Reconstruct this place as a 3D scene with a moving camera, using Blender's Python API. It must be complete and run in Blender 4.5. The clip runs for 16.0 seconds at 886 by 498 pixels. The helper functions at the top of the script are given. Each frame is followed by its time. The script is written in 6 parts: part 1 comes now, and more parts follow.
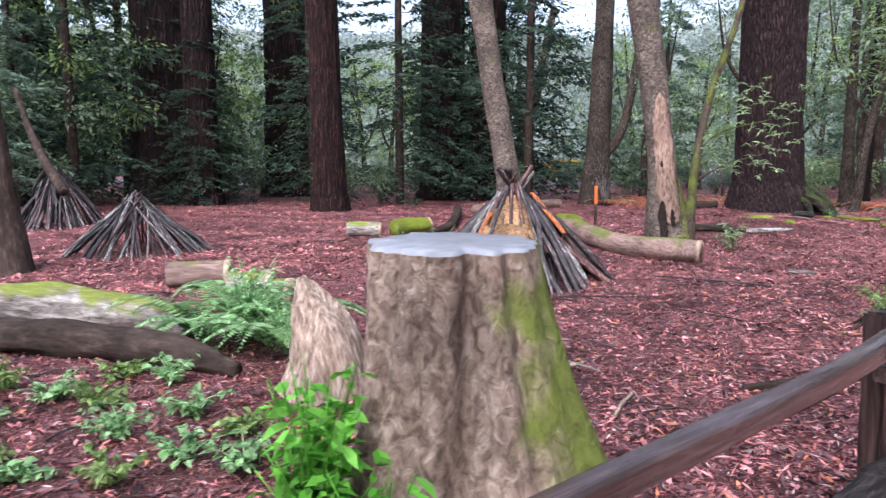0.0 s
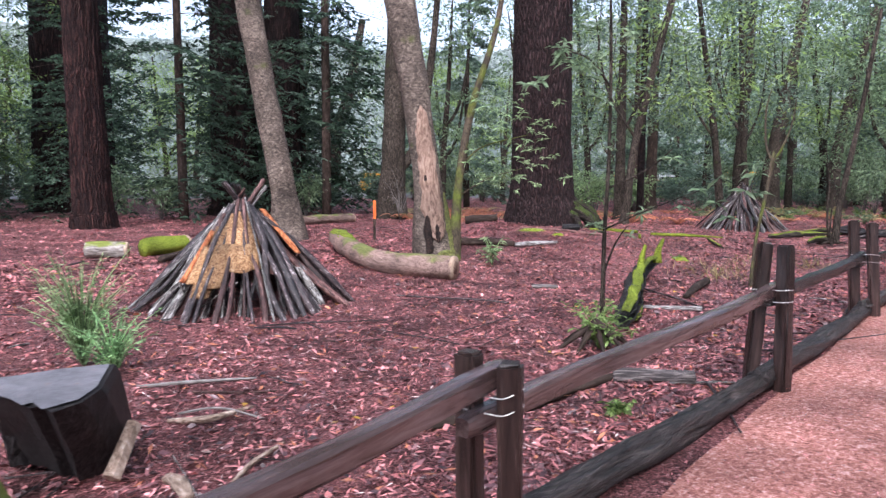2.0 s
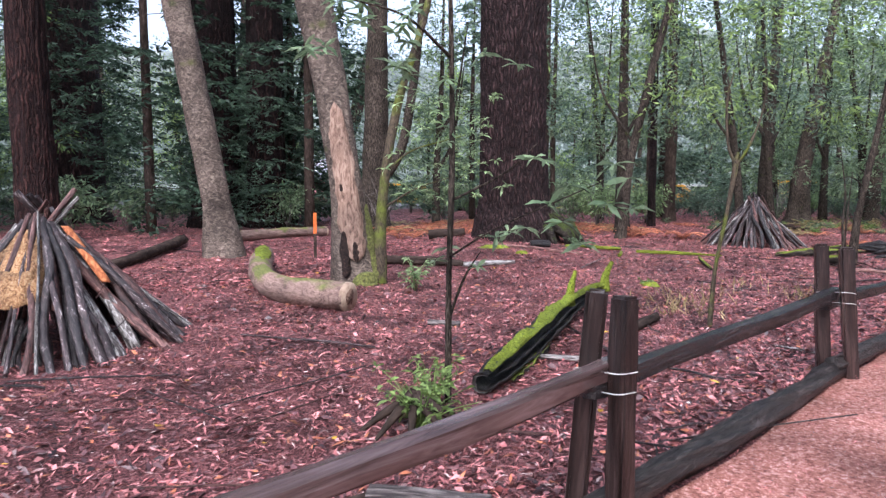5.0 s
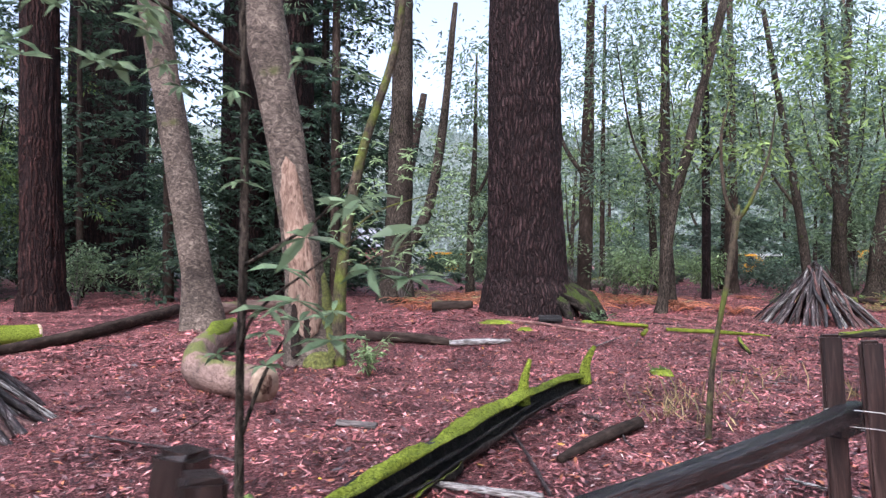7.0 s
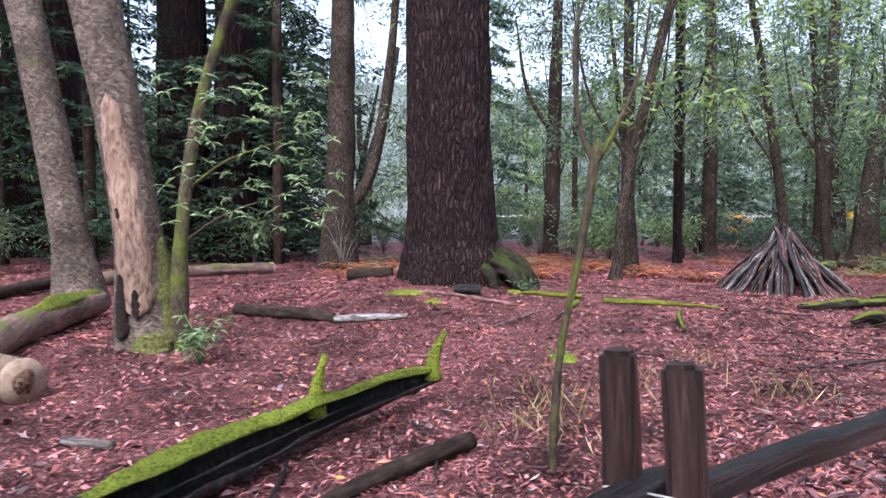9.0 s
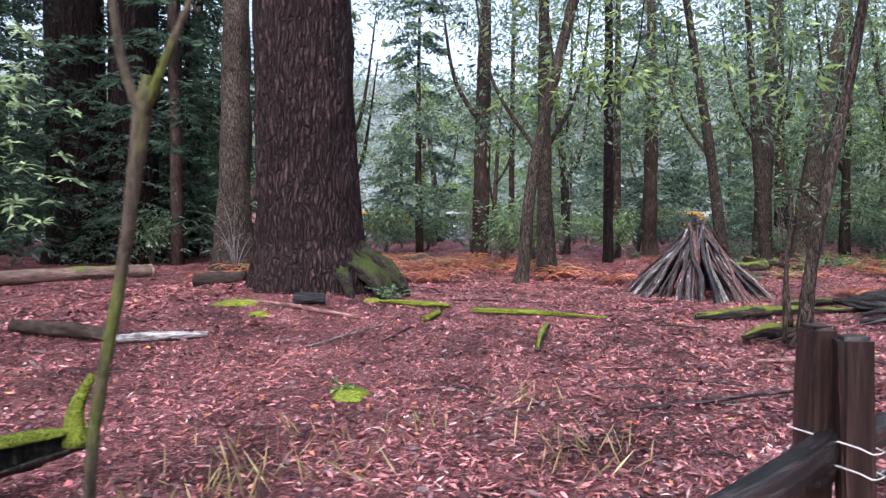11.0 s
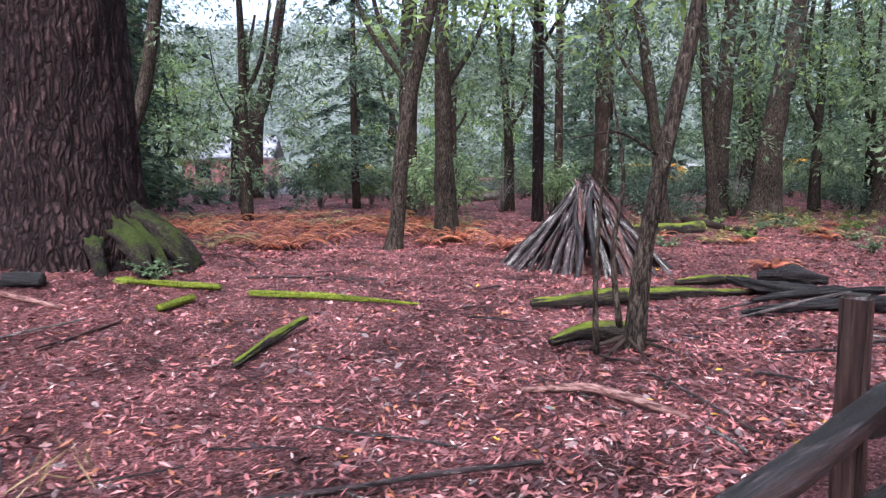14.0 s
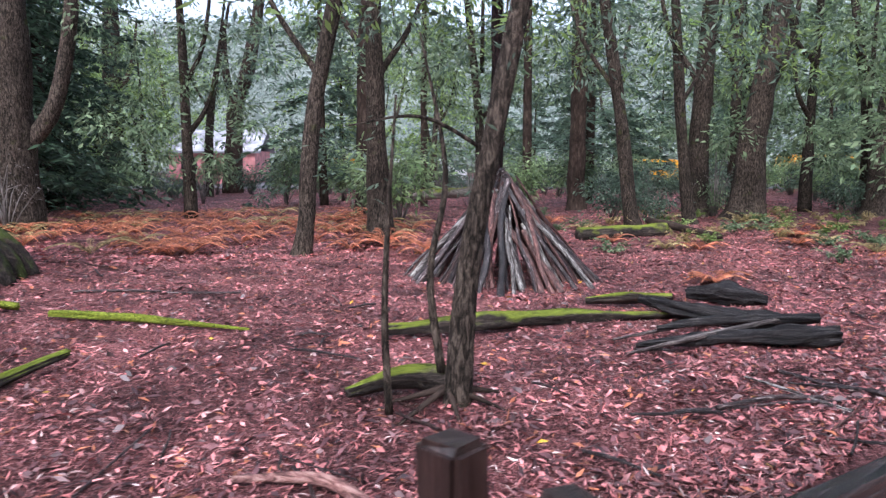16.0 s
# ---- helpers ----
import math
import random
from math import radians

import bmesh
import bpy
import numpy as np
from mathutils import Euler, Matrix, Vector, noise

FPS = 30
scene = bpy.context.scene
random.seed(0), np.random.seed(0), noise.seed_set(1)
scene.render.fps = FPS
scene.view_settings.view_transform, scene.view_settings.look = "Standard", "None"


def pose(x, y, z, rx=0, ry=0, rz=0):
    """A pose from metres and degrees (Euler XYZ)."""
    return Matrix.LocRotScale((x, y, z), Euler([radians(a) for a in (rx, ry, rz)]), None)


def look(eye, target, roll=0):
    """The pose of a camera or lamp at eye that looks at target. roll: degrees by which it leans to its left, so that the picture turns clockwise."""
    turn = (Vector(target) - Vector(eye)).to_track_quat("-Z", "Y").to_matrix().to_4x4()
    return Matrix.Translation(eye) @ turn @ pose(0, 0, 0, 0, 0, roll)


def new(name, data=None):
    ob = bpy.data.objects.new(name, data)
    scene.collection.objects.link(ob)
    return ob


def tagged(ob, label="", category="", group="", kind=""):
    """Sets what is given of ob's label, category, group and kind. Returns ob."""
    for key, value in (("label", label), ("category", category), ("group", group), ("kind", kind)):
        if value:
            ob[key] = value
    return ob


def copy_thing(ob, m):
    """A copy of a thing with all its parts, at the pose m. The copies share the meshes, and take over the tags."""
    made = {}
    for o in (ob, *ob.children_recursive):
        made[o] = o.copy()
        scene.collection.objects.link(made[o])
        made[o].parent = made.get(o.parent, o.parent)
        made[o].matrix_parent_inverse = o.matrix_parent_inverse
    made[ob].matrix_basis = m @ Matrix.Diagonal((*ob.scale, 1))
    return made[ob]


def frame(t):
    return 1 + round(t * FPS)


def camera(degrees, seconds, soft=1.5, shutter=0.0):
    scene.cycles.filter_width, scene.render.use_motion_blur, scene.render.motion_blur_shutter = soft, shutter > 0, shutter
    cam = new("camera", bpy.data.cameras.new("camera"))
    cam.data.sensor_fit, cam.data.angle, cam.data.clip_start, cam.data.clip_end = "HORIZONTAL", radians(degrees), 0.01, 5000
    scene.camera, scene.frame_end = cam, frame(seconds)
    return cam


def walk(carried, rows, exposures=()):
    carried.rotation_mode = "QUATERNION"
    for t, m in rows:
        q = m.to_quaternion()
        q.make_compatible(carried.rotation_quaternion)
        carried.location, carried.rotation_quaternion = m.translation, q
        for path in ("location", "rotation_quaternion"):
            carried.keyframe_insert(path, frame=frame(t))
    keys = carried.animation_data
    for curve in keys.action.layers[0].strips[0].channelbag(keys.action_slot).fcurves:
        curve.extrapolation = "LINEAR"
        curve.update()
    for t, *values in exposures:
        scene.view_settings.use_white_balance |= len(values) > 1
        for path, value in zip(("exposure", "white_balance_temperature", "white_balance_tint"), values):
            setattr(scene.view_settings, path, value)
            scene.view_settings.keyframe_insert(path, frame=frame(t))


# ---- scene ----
cam = camera(65.4, 16.0, soft=1.35, shutter=0.3)
PATH = [
    (0.0, (0.020, 0.009, 1.500), (0.009, 4.963, 0.823), -0.21),
    (0.5, (0.294, 0.137, 1.505), (0.493, 5.089, 0.840), -0.16),
    (1.0, (0.592, 0.278, 1.515), (1.033, 5.217, 0.872), 0.02),
    (1.5, (0.943, 0.420, 1.507), (1.886, 5.293, 0.901), 0.25),
    (2.0, (1.329, 0.579, 1.497), (2.516, 5.401, 0.915), 0.31),
    (2.5, (1.719, 0.772, 1.497), (3.000, 5.571, 0.919), 0.36),
    (3.0, (2.116, 0.955, 1.479), (3.487, 5.730, 0.911), 0.42),
    (3.5, (2.475, 1.167, 1.456), (3.822, 5.948, 0.890), 0.35),
    (6.0, (4.462, 2.743, 1.465), (4.974, 7.708, 1.160), 0.15),
    (6.5, (4.880, 3.095, 1.436), (5.289, 8.078, 1.369), 0.17),
    (7.0, (5.283, 3.449, 1.393), (5.645, 8.436, 1.386), 0.16),
    (7.5, (5.697, 3.811, 1.353), (5.998, 8.801, 1.301), 0.13),
    (8.0, (6.101, 4.182, 1.341), (6.409, 9.169, 1.153), -0.01),
    (8.5, (6.485, 4.583, 1.346), (6.808, 9.566, 1.093), -0.10),
    (9.0, (6.912, 4.984, 1.342), (7.276, 9.963, 1.066), -0.02),
    (9.5, (7.356, 5.392, 1.332), (7.750, 10.369, 1.052), -0.09),
    (10.0, (7.832, 5.762, 1.317), (8.345, 10.728, 1.038), -0.08),
    (12.5, (10.214, 7.400, 1.297), (10.761, 12.354, 0.893), -0.05),
    (13.0, (10.659, 7.714, 1.290), (11.169, 12.664, 0.809), -0.12),
    (13.5, (11.109, 8.001, 1.298), (11.635, 12.939, 0.712), -0.10),
    (14.0, (11.490, 8.335, 1.305), (11.994, 13.268, 0.665), -0.13),
    (14.5, (11.893, 8.642, 1.295), (12.382, 13.575, 0.642), 0.02),
    (15.0, (12.285, 8.937, 1.292), (12.720, 13.873, 0.629), 0.09),
    (15.5, (12.689, 9.215, 1.293), (13.094, 14.153, 0.618), 0.12),
    (16.0, (13.093, 9.486, 1.298), (13.503, 14.423, 0.621), 0.08),
]
walk(cam, [(t, look(eye, target, roll)) for t, eye, target, roll in PATH], [(0, 1.4, 5700, 15), (9, 1.37, 5700, 16), (12.5, 1.48, 5700, 17), (16, 1.46, 5700, 16)])
# ---------- world, sun, exposure ----------
SUN_EL, SUN_AZ = 50.0, 200.0
world = bpy.data.worlds.new("overcast_sky")
scene.world = world
world.use_nodes = True
wn, wl = world.node_tree.nodes, world.node_tree.links
sky = wn.new("ShaderNodeTexSky")
sky.sky_type, sky.sun_disc = "NISHITA", False
sky.sun_elevation, sky.sun_rotation = radians(SUN_EL), radians(SUN_AZ)
sky.air_density, sky.dust_density, sky.ozone_density = 1.0, 4.0, 1.0
cloud = wn.new("ShaderNodeHueSaturation")  # a cloud deck takes most of the blue out
cloud.inputs["Saturation"].default_value = 0.55
wl.new(sky.outputs["Color"], cloud.inputs["Color"])
wl.new(cloud.outputs["Color"], wn["Background"].inputs["Color"])
wn["Background"].inputs["Strength"].default_value = 0.15
sun_data = bpy.data.lights.new("sun", "SUN")
sun_data.energy, sun_data.angle, sun_data.color = 0.9, radians(25), (1.0, 0.98, 0.96)
sun = new("sun", sun_data)
az = radians(SUN_AZ)
sun.matrix_world = look((0, 0, 30), (-math.sin(az) * 20, -math.cos(az) * 20, 30 - 20 * math.tan(radians(SUN_EL))))


# ---------- materials ----------
def ramp(nodes, stops):
    r = nodes.new("ShaderNodeValToRGB")
    while len(r.color_ramp.elements) < len(stops):
        r.color_ramp.elements.new(0.5)
    for e, (p, c) in zip(r.color_ramp.elements, stops):
        e.position, e.color = p, (*c, 1)
    return r


def surface(name, stops, scale=(6, 6, 6), detail=8.0, rough=0.85, bump=0.4, bump_scale=None, big=0.5, moss=0.0,
            moss_color=(0.16, 0.24, 0.03), per_object=0.0, per_island=0.0, spec=0.3, through_light=0.0, moss_up=True, bump_dist=0.02, moss_axis="Z", twist=0.0, moss_pull=0.35, moss_place=False):
    """Noise colour at two scales with bump, an optional moss cover on upward faces, and variation from piece to piece."""
    m = bpy.data.materials.new(name)
    m.use_nodes = True
    n, l = m.node_tree.nodes, m.node_tree.links
    b = n["Principled BSDF"]
    b.inputs["Roughness"].default_value = rough
    b.inputs["Specular IOR Level"].default_value = spec
    tc = n.new("ShaderNodeTexCoord")
    mp = n.new("ShaderNodeMapping")
    mp.inputs["Scale"].default_value = scale
    l.new(tc.outputs["Object"], mp.inputs["Vector"])
    fine = n.new("ShaderNodeTexNoise")
    fine.inputs["Scale"].default_value, fine.inputs["Detail"].default_value = 1.0, detail
    fine.inputs["Roughness"].default_value = 0.65
    fine.inputs["Distortion"].default_value = twist
    l.new(mp.outputs["Vector"], fine.inputs["Vector"])
    rp = ramp(n, stops)
    l.new(fine.outputs["Fac"], rp.inputs["Fac"])
    coarse = n.new("ShaderNodeTexNoise")
    coarse.inputs["Scale"].default_value, coarse.inputs["Detail"].default_value = 1.3, 3.0
    l.new(tc.outputs["Object"], coarse.inputs["Vector"])
    vr = n.new("ShaderNodeMapRange")
    vr.inputs["From Min"].default_value, vr.inputs["From Max"].default_value = 0.3, 0.7
    vr.inputs["To Min"].default_value, vr.inputs["To Max"].default_value = 1 - big, 1 + big
    l.new(coarse.outputs["Fac"], vr.inputs["Value"])
    value = vr.outputs["Result"]
    for amount, node, socket in ((per_object, "ShaderNodeObjectInfo", "Random"), (per_island, "ShaderNodeNewGeometry", "Random Per Island")):
        if amount:
            src = n.new(node)
            mr = n.new("ShaderNodeMapRange")
            mr.inputs["To Min"].default_value, mr.inputs["To Max"].default_value = 1 - amount, 1 + amount
            l.new(src.outputs[socket], mr.inputs["Value"])
            mul = n.new("ShaderNodeMath")
            mul.operation = "MULTIPLY"
            l.new(value, mul.inputs[0])
            l.new(mr.outputs["Result"], mul.inputs[1])
            value = mul.outputs[0]
    hsv = n.new("ShaderNodeHueSaturation")
    l.new(rp.outputs["Color"], hsv.inputs["Color"])
    l.new(value, hsv.inputs["Value"])
    color = hsv.outputs["Color"]
    if moss:
        mn = n.new("ShaderNodeTexNoise")
        mn.inputs["Scale"].default_value, mn.inputs["Detail"].default_value = 3.0, 6.0
        l.new(tc.outputs["Object"], mn.inputs["Vector"])
        fac = mn.outputs["Fac"]
        if moss_up:
            geo = n.new("ShaderNodeNewGeometry")
            sep = n.new("ShaderNodeSeparateXYZ")
            l.new(tc.outputs["Object"] if moss_place else geo.outputs["Normal"], sep.inputs["Vector"])
            add = n.new("ShaderNodeMath")
            add.operation = "MULTIPLY_ADD"
            add.inputs[1].default_value = moss_pull
            l.new(sep.outputs[moss_axis], add.inputs[0])
            l.new(fac, add.inputs[2])
            fac = add.outputs[0]
        mm = n.new("ShaderNodeMapRange")
        mm.inputs["From Min"].default_value, mm.inputs["From Max"].default_value = 0.75 - 0.4 * moss, 0.9 - 0.4 * moss
        l.new(fac, mm.inputs["Value"])
        mr2 = ramp(n, [(0.3, tuple(c * 0.45 for c in moss_color)), (0.7, moss_color)])
        l.new(fine.outputs["Fac"], mr2.inputs["Fac"])
        mix = n.new("ShaderNodeMix")
        mix.data_type = "RGBA"
        l.new(mm.outputs["Result"], mix.inputs["Factor"])
        l.new(color, mix.inputs["A"])
        l.new(mr2.outputs["Color"], mix.inputs["B"])
        color = mix.outputs["Result"]
    l.new(color, b.inputs["Base Color"])
    if bump:
        bp = n.new("ShaderNodeBump")
        bp.inputs["Strength"].default_value, bp.inputs["Distance"].default_value = bump, bump_dist
        l.new(fine.outputs["Fac"], bp.inputs["Height"])
        l.new(bp.outputs["Normal"], b.inputs["Normal"])
    if through_light:
        tr = n.new("ShaderNodeBsdfTranslucent")
        l.new(color, tr.inputs["Color"])
        ms = n.new("ShaderNodeMixShader")
        ms.inputs["Fac"].default_value = through_light
        l.new(b.outputs["BSDF"], ms.inputs[1])
        l.new(tr.outputs["BSDF"], ms.inputs[2])
        l.new(ms.outputs["Shader"], n["Material Output"].inputs["Surface"])
    return m


def plated_bark(name, dark, mid, pale, scale, warp=0.35, bump=0.06):
    """Furrowed bark: long flaky-grained plates, narrow furrows painted dark brown with their shade."""
    m = surface(name, [(0.36, tuple(c * 0.6 for c in mid)), (0.52, mid), (0.68, pale)], (40, 40, 12), 10, 0.85, 0, big=0.3, per_object=0.15, spec=0.2, twist=0.8)
    n, l = m.node_tree.nodes, m.node_tree.links
    b = n["Principled BSDF"]
    tc = n.new("ShaderNodeTexCoord")
    wob = n.new("ShaderNodeTexNoise")
    wob.inputs["Scale"].default_value, wob.inputs["Detail"].default_value = 3.5, 5.0
    l.new(tc.outputs["Object"], wob.inputs["Vector"])
    mix = n.new("ShaderNodeVectorMath")
    mix.operation = "MULTIPLY_ADD"
    mix.inputs[1].default_value = (warp, warp, warp)
    l.new(wob.outputs["Color"], mix.inputs[0])
    l.new(tc.outputs["Object"], mix.inputs[2])
    mp = n.new("ShaderNodeMapping")
    mp.inputs["Scale"].default_value = scale
    l.new(mix.outputs["Vector"], mp.inputs["Vector"])
    vo = n.new("ShaderNodeTexVoronoi")
    vo.feature = "DISTANCE_TO_EDGE"
    vo.inputs["Scale"].default_value = 1.0
    l.new(mp.outputs["Vector"], vo.inputs["Vector"])
    edge = n.new("ShaderNodeMapRange")
    edge.inputs["From Min"].default_value, edge.inputs["From Max"].default_value = 0.0, 0.34
    l.new(vo.outputs["Distance"], edge.inputs["Value"])
    old = b.inputs["Base Color"].links[0].from_socket
    cm = n.new("ShaderNodeMix")
    cm.data_type = "RGBA"
    # furrow colour: darker brown bark plus the shade of the crease
    cm.inputs["A"].default_value = (*dark, 1)
    l.new(edge.outputs["Result"], cm.inputs["Factor"])
    l.new(old, cm.inputs["B"])
    l.new(cm.outputs["Result"], b.inputs["Base Color"])
    grain = n.new("ShaderNodeTexNoise")
    grain.inputs["Scale"].default_value, grain.inputs["Detail"].default_value = 45.0, 6.0
    l.new(tc.outputs["Object"], grain.inputs["Vector"])
    high = n.new("ShaderNodeMath")
    high.operation = "MULTIPLY_ADD"
    high.inputs[1].default_value = 0.3
    l.new(grain.outputs["Fac"], high.inputs[0])
    l.new(edge.outputs["Result"], high.inputs[2])
    bp = n.new("ShaderNodeBump")
    bp.inputs["Strength"].default_value, bp.inputs["Distance"].default_value = 1.0, bump
    l.new(high.outputs[0], bp.inputs["Height"])
    l.new(bp.outputs["Normal"], b.inputs["Normal"])
    return m


M_LITTER = surface("needle_litter", [(0.36, (0.015, 0.007, 0.007)), (0.46, (0.085, 0.03, 0.03)), (0.55, (0.27, 0.096, 0.093)), (0.66, (0.6, 0.36, 0.35))], (38, 38, 38), 14, 0.62, 1.0, big=0.6, bump_dist=0.05, spec=0.2, twist=1.4)
M_PATH = surface("crushed_path", [(0.36, (0.14, 0.046, 0.034)), (0.48, (0.33, 0.13, 0.1)), (0.56, (0.46, 0.215, 0.175)), (0.66, (0.66, 0.45, 0.41))], (34, 34, 34), 14, 0.8, 1.0, big=0.4, twist=0.8)
M_FLAKE = surface("litter_flakes", [(0.3, (0.19, 0.056, 0.055)), (0.5, (0.41, 0.138, 0.13)), (0.7, (0.58, 0.26, 0.245))], (9, 9, 9), 3, 0.42, 0, big=0.4, per_island=0.85, spec=0.6)
M_FLAKEDARK = surface("dark_litter_flakes", [(0.3, (0.045, 0.018, 0.019)), (0.7, (0.17, 0.068, 0.07))], (9, 9, 9), 3, 0.42, 0, big=0.3, per_island=0.8, spec=0.6)
M_FLAKEORANGE = surface("orange_litter_flakes", [(0.3, (0.32, 0.095, 0.045)), (0.7, (0.52, 0.2, 0.1))], (9, 9, 9), 3, 0.5, 0, big=0.3, per_island=0.6, spec=0.5)
M_PALE = surface("pale_flakes", [(0.3, (0.42, 0.28, 0.25)), (0.7, (0.7, 0.56, 0.52))], (9, 9, 9), 3, 0.45, 0, per_island=0.5, spec=0.6)
M_YELLOW = surface("yellow_leaf", [(0.3, (0.6, 0.3, 0.03)), (0.7, (0.75, 0.5, 0.06))], (9, 9, 9), 3, 0.5, 0, per_island=0.4)
M_REDWOOD = plated_bark("redwood_bark", (0.006, 0.003, 0.003), (0.036, 0.018, 0.016), (0.08, 0.042, 0.037), (9, 9, 0.5), 0.25, 0.07)
M_REDWOOD_RED = plated_bark("redwood_red_bark", (0.009, 0.004, 0.004), (0.058, 0.024, 0.02), (0.125, 0.06, 0.05), (11, 11, 0.6), 0.2, 0.06)
M_FIR = plated_bark("fir_bark", (0.012, 0.007, 0.007), (0.066, 0.036, 0.034), (0.14, 0.09, 0.083), (17, 17, 2.6), 0.16, 0.05)
M_TAN = surface("tan_bark", [(0.36, (0.04, 0.031, 0.026)), (0.48, (0.1, 0.075, 0.06)), (0.58, (0.17, 0.132, 0.104)), (0.68, (0.29, 0.235, 0.185))], (9, 9, 13), 14, 0.8, 0.8, big=0.5, moss=0.26, moss_color=(0.12, 0.13, 0.04), moss_up=False, spec=0.2, twist=1.6)
M_TAN_BARE = surface("bare_tan_wood", [(0.34, (0.09, 0.055, 0.038)), (0.46, (0.24, 0.15, 0.11)), (0.56, (0.36, 0.24, 0.178)), (0.68, (0.45, 0.33, 0.25))], (16, 16, 5), 13, 0.7, 0.8, big=0.35, spec=0.2, twist=1.2)
# near black stands in for the shade inside hollows, brown is rotten wood
M_HOLLOW = surface("rotten_hollow_painted_dark", [(0.34, (0.006, 0.004, 0.004)), (0.6, (0.035, 0.02, 0.015)), (0.7, (0.14, 0.08, 0.055))], (30, 30, 30), 9, 0.95, 1.0)
M_BARK = surface("brown_bark", [(0.4, (0.011, 0.009, 0.007)), (0.5, (0.042, 0.032, 0.025)), (0.62, (0.12, 0.095, 0.075))], (40, 40, 10), 11, 0.9, 1.0, big=0.4, moss=0.3, moss_color=(0.075, 0.09, 0.025), moss_up=False, per_object=0.3, spec=0.12, twist=1.0)
M_DARKBARK = surface("dark_bark", [(0.3, (0.015, 0.011, 0.009)), (0.55, (0.055, 0.038, 0.03)), (0.7, (0.11, 0.08, 0.065))], (14, 14, 5), 9, 0.85, 0.8, big=0.4, per_object=0.3, spec=0.12)
M_MOSSBARK = surface("mossy_bark", [(0.34, (0.03, 0.023, 0.016)), (0.6, (0.12, 0.09, 0.06))], (40, 40, 16), 9, 0.9, 1.0, moss=0.72, moss_color=(0.17, 0.2, 0.035), moss_up=False, bump_dist=0.03)
M_MOSSLOG = surface("bright_moss_log", [(0.34, (0.01, 0.008, 0.007)), (0.55, (0.05, 0.038, 0.03)), (0.7, (0.14, 0.11, 0.085))], (30, 30, 6), 10, 0.85, 1.0, moss=0.36, moss_color=(0.23, 0.28, 0.03), bump_dist=0.04, twist=0.8)
M_MOSS = surface("bright_moss", [(0.36, (0.06, 0.075, 0.012)), (0.48, (0.2, 0.25, 0.02)), (0.62, (0.36, 0.42, 0.05))], (60, 60, 60), 11, 0.95, 1.0, big=0.45, bump_dist=0.04, twist=1.0)
M_LOG = surface("pinkish_log_bark", [(0.36, (0.11, 0.068, 0.054)), (0.5, (0.215, 0.138, 0.112)), (0.66, (0.31, 0.21, 0.172))], (26, 26, 4), 12, 0.8, 0.7, big=0.4, moss=0.03, moss_color=(0.2, 0.21, 0.06), twist=0.8)
M_GREYLOG = surface("grey_log", [(0.34, (0.09, 0.075, 0.06)), (0.5, (0.27, 0.23, 0.2)), (0.66, (0.5, 0.45, 0.4))], (24, 24, 6), 11, 0.85, 0.9, big=0.35, moss=0.28, moss_color=(0.24, 0.27, 0.05), twist=0.5)
M_CUT = surface("cut_wood", [(0.3, (0.28, 0.18, 0.12)), (0.7, (0.55, 0.41, 0.3))], (14, 14, 14), 8, 0.8, 0.3)
M_HEART = surface("log_heartwood", [(0.38, (0.09, 0.045, 0.03)), (0.5, (0.22, 0.125, 0.085)), (0.62, (0.36, 0.24, 0.17))], (30, 30, 30), 10, 0.85, 0.8, twist=1.0)
M_WETCUT = surface("wet_dark_cut_wood", [(0.3, (0.09, 0.085, 0.09)), (0.6, (0.17, 0.16, 0.17)), (0.75, (0.2, 0.13, 0.1))], (12, 12, 12), 8, 0.45, 0.3, big=0.3, spec=0.5)
M_STUMPTOP = surface("wet_stump_top", [(0.3, (0.2, 0.2, 0.21)), (0.7, (0.36, 0.36, 0.39))], (10, 10, 10), 8, 0.35, 0.25, big=0.2, spec=0.6)
M_STUMP = surface("stump_wood", [(0.34, (0.14, 0.095, 0.072)), (0.46, (0.31, 0.215, 0.155)), (0.57, (0.5, 0.37, 0.285)), (0.68, (0.72, 0.6, 0.51))], (30, 30, 7), 13, 0.8, 1.0, big=0.4, bump_dist=0.04)
M_STUMPSIDE = surface("stump_wood_and_moss", [(0.32, (0.09, 0.06, 0.045)), (0.45, (0.25, 0.17, 0.125)), (0.57, (0.43, 0.315, 0.24)), (0.7, (0.66, 0.54, 0.46))], (20, 20, 15), 14, 0.75, 1.0, big=0.5, moss=-0.02, moss_axis="X", moss_pull=1.15, moss_place=True, moss_color=(0.24, 0.28, 0.05), bump_dist=0.04, twist=0.6)
M_ROOTMOSS = surface("root_moss", [(0.34, (0.008, 0.007, 0.006)), (0.55, (0.04, 0.03, 0.024)), (0.7, (0.1, 0.075, 0.06))], (24, 24, 24), 10, 0.9, 1.0, moss=0.36, moss_color=(0.085, 0.115, 0.02), bump_dist=0.08, twist=1.2)
M_STUMPMOSS = surface("stump_moss", [(0.34, (0.055, 0.05, 0.022)), (0.5, (0.115, 0.12, 0.035)), (0.66, (0.2, 0.21, 0.06))], (30, 30, 30), 11, 0.95, 1.0, big=0.5, bump_dist=0.04)
M_FENCE = surface("wet_fence_wood", [(0.38, (0.007, 0.005, 0.005)), (0.52, (0.022, 0.016, 0.016)), (0.66, (0.075, 0.06, 0.06))], (40, 40, 2.2), 12, 0.24, 1.0, big=0.5, spec=0.6, per_object=0.25, bump_dist=0.02, twist=1.0)
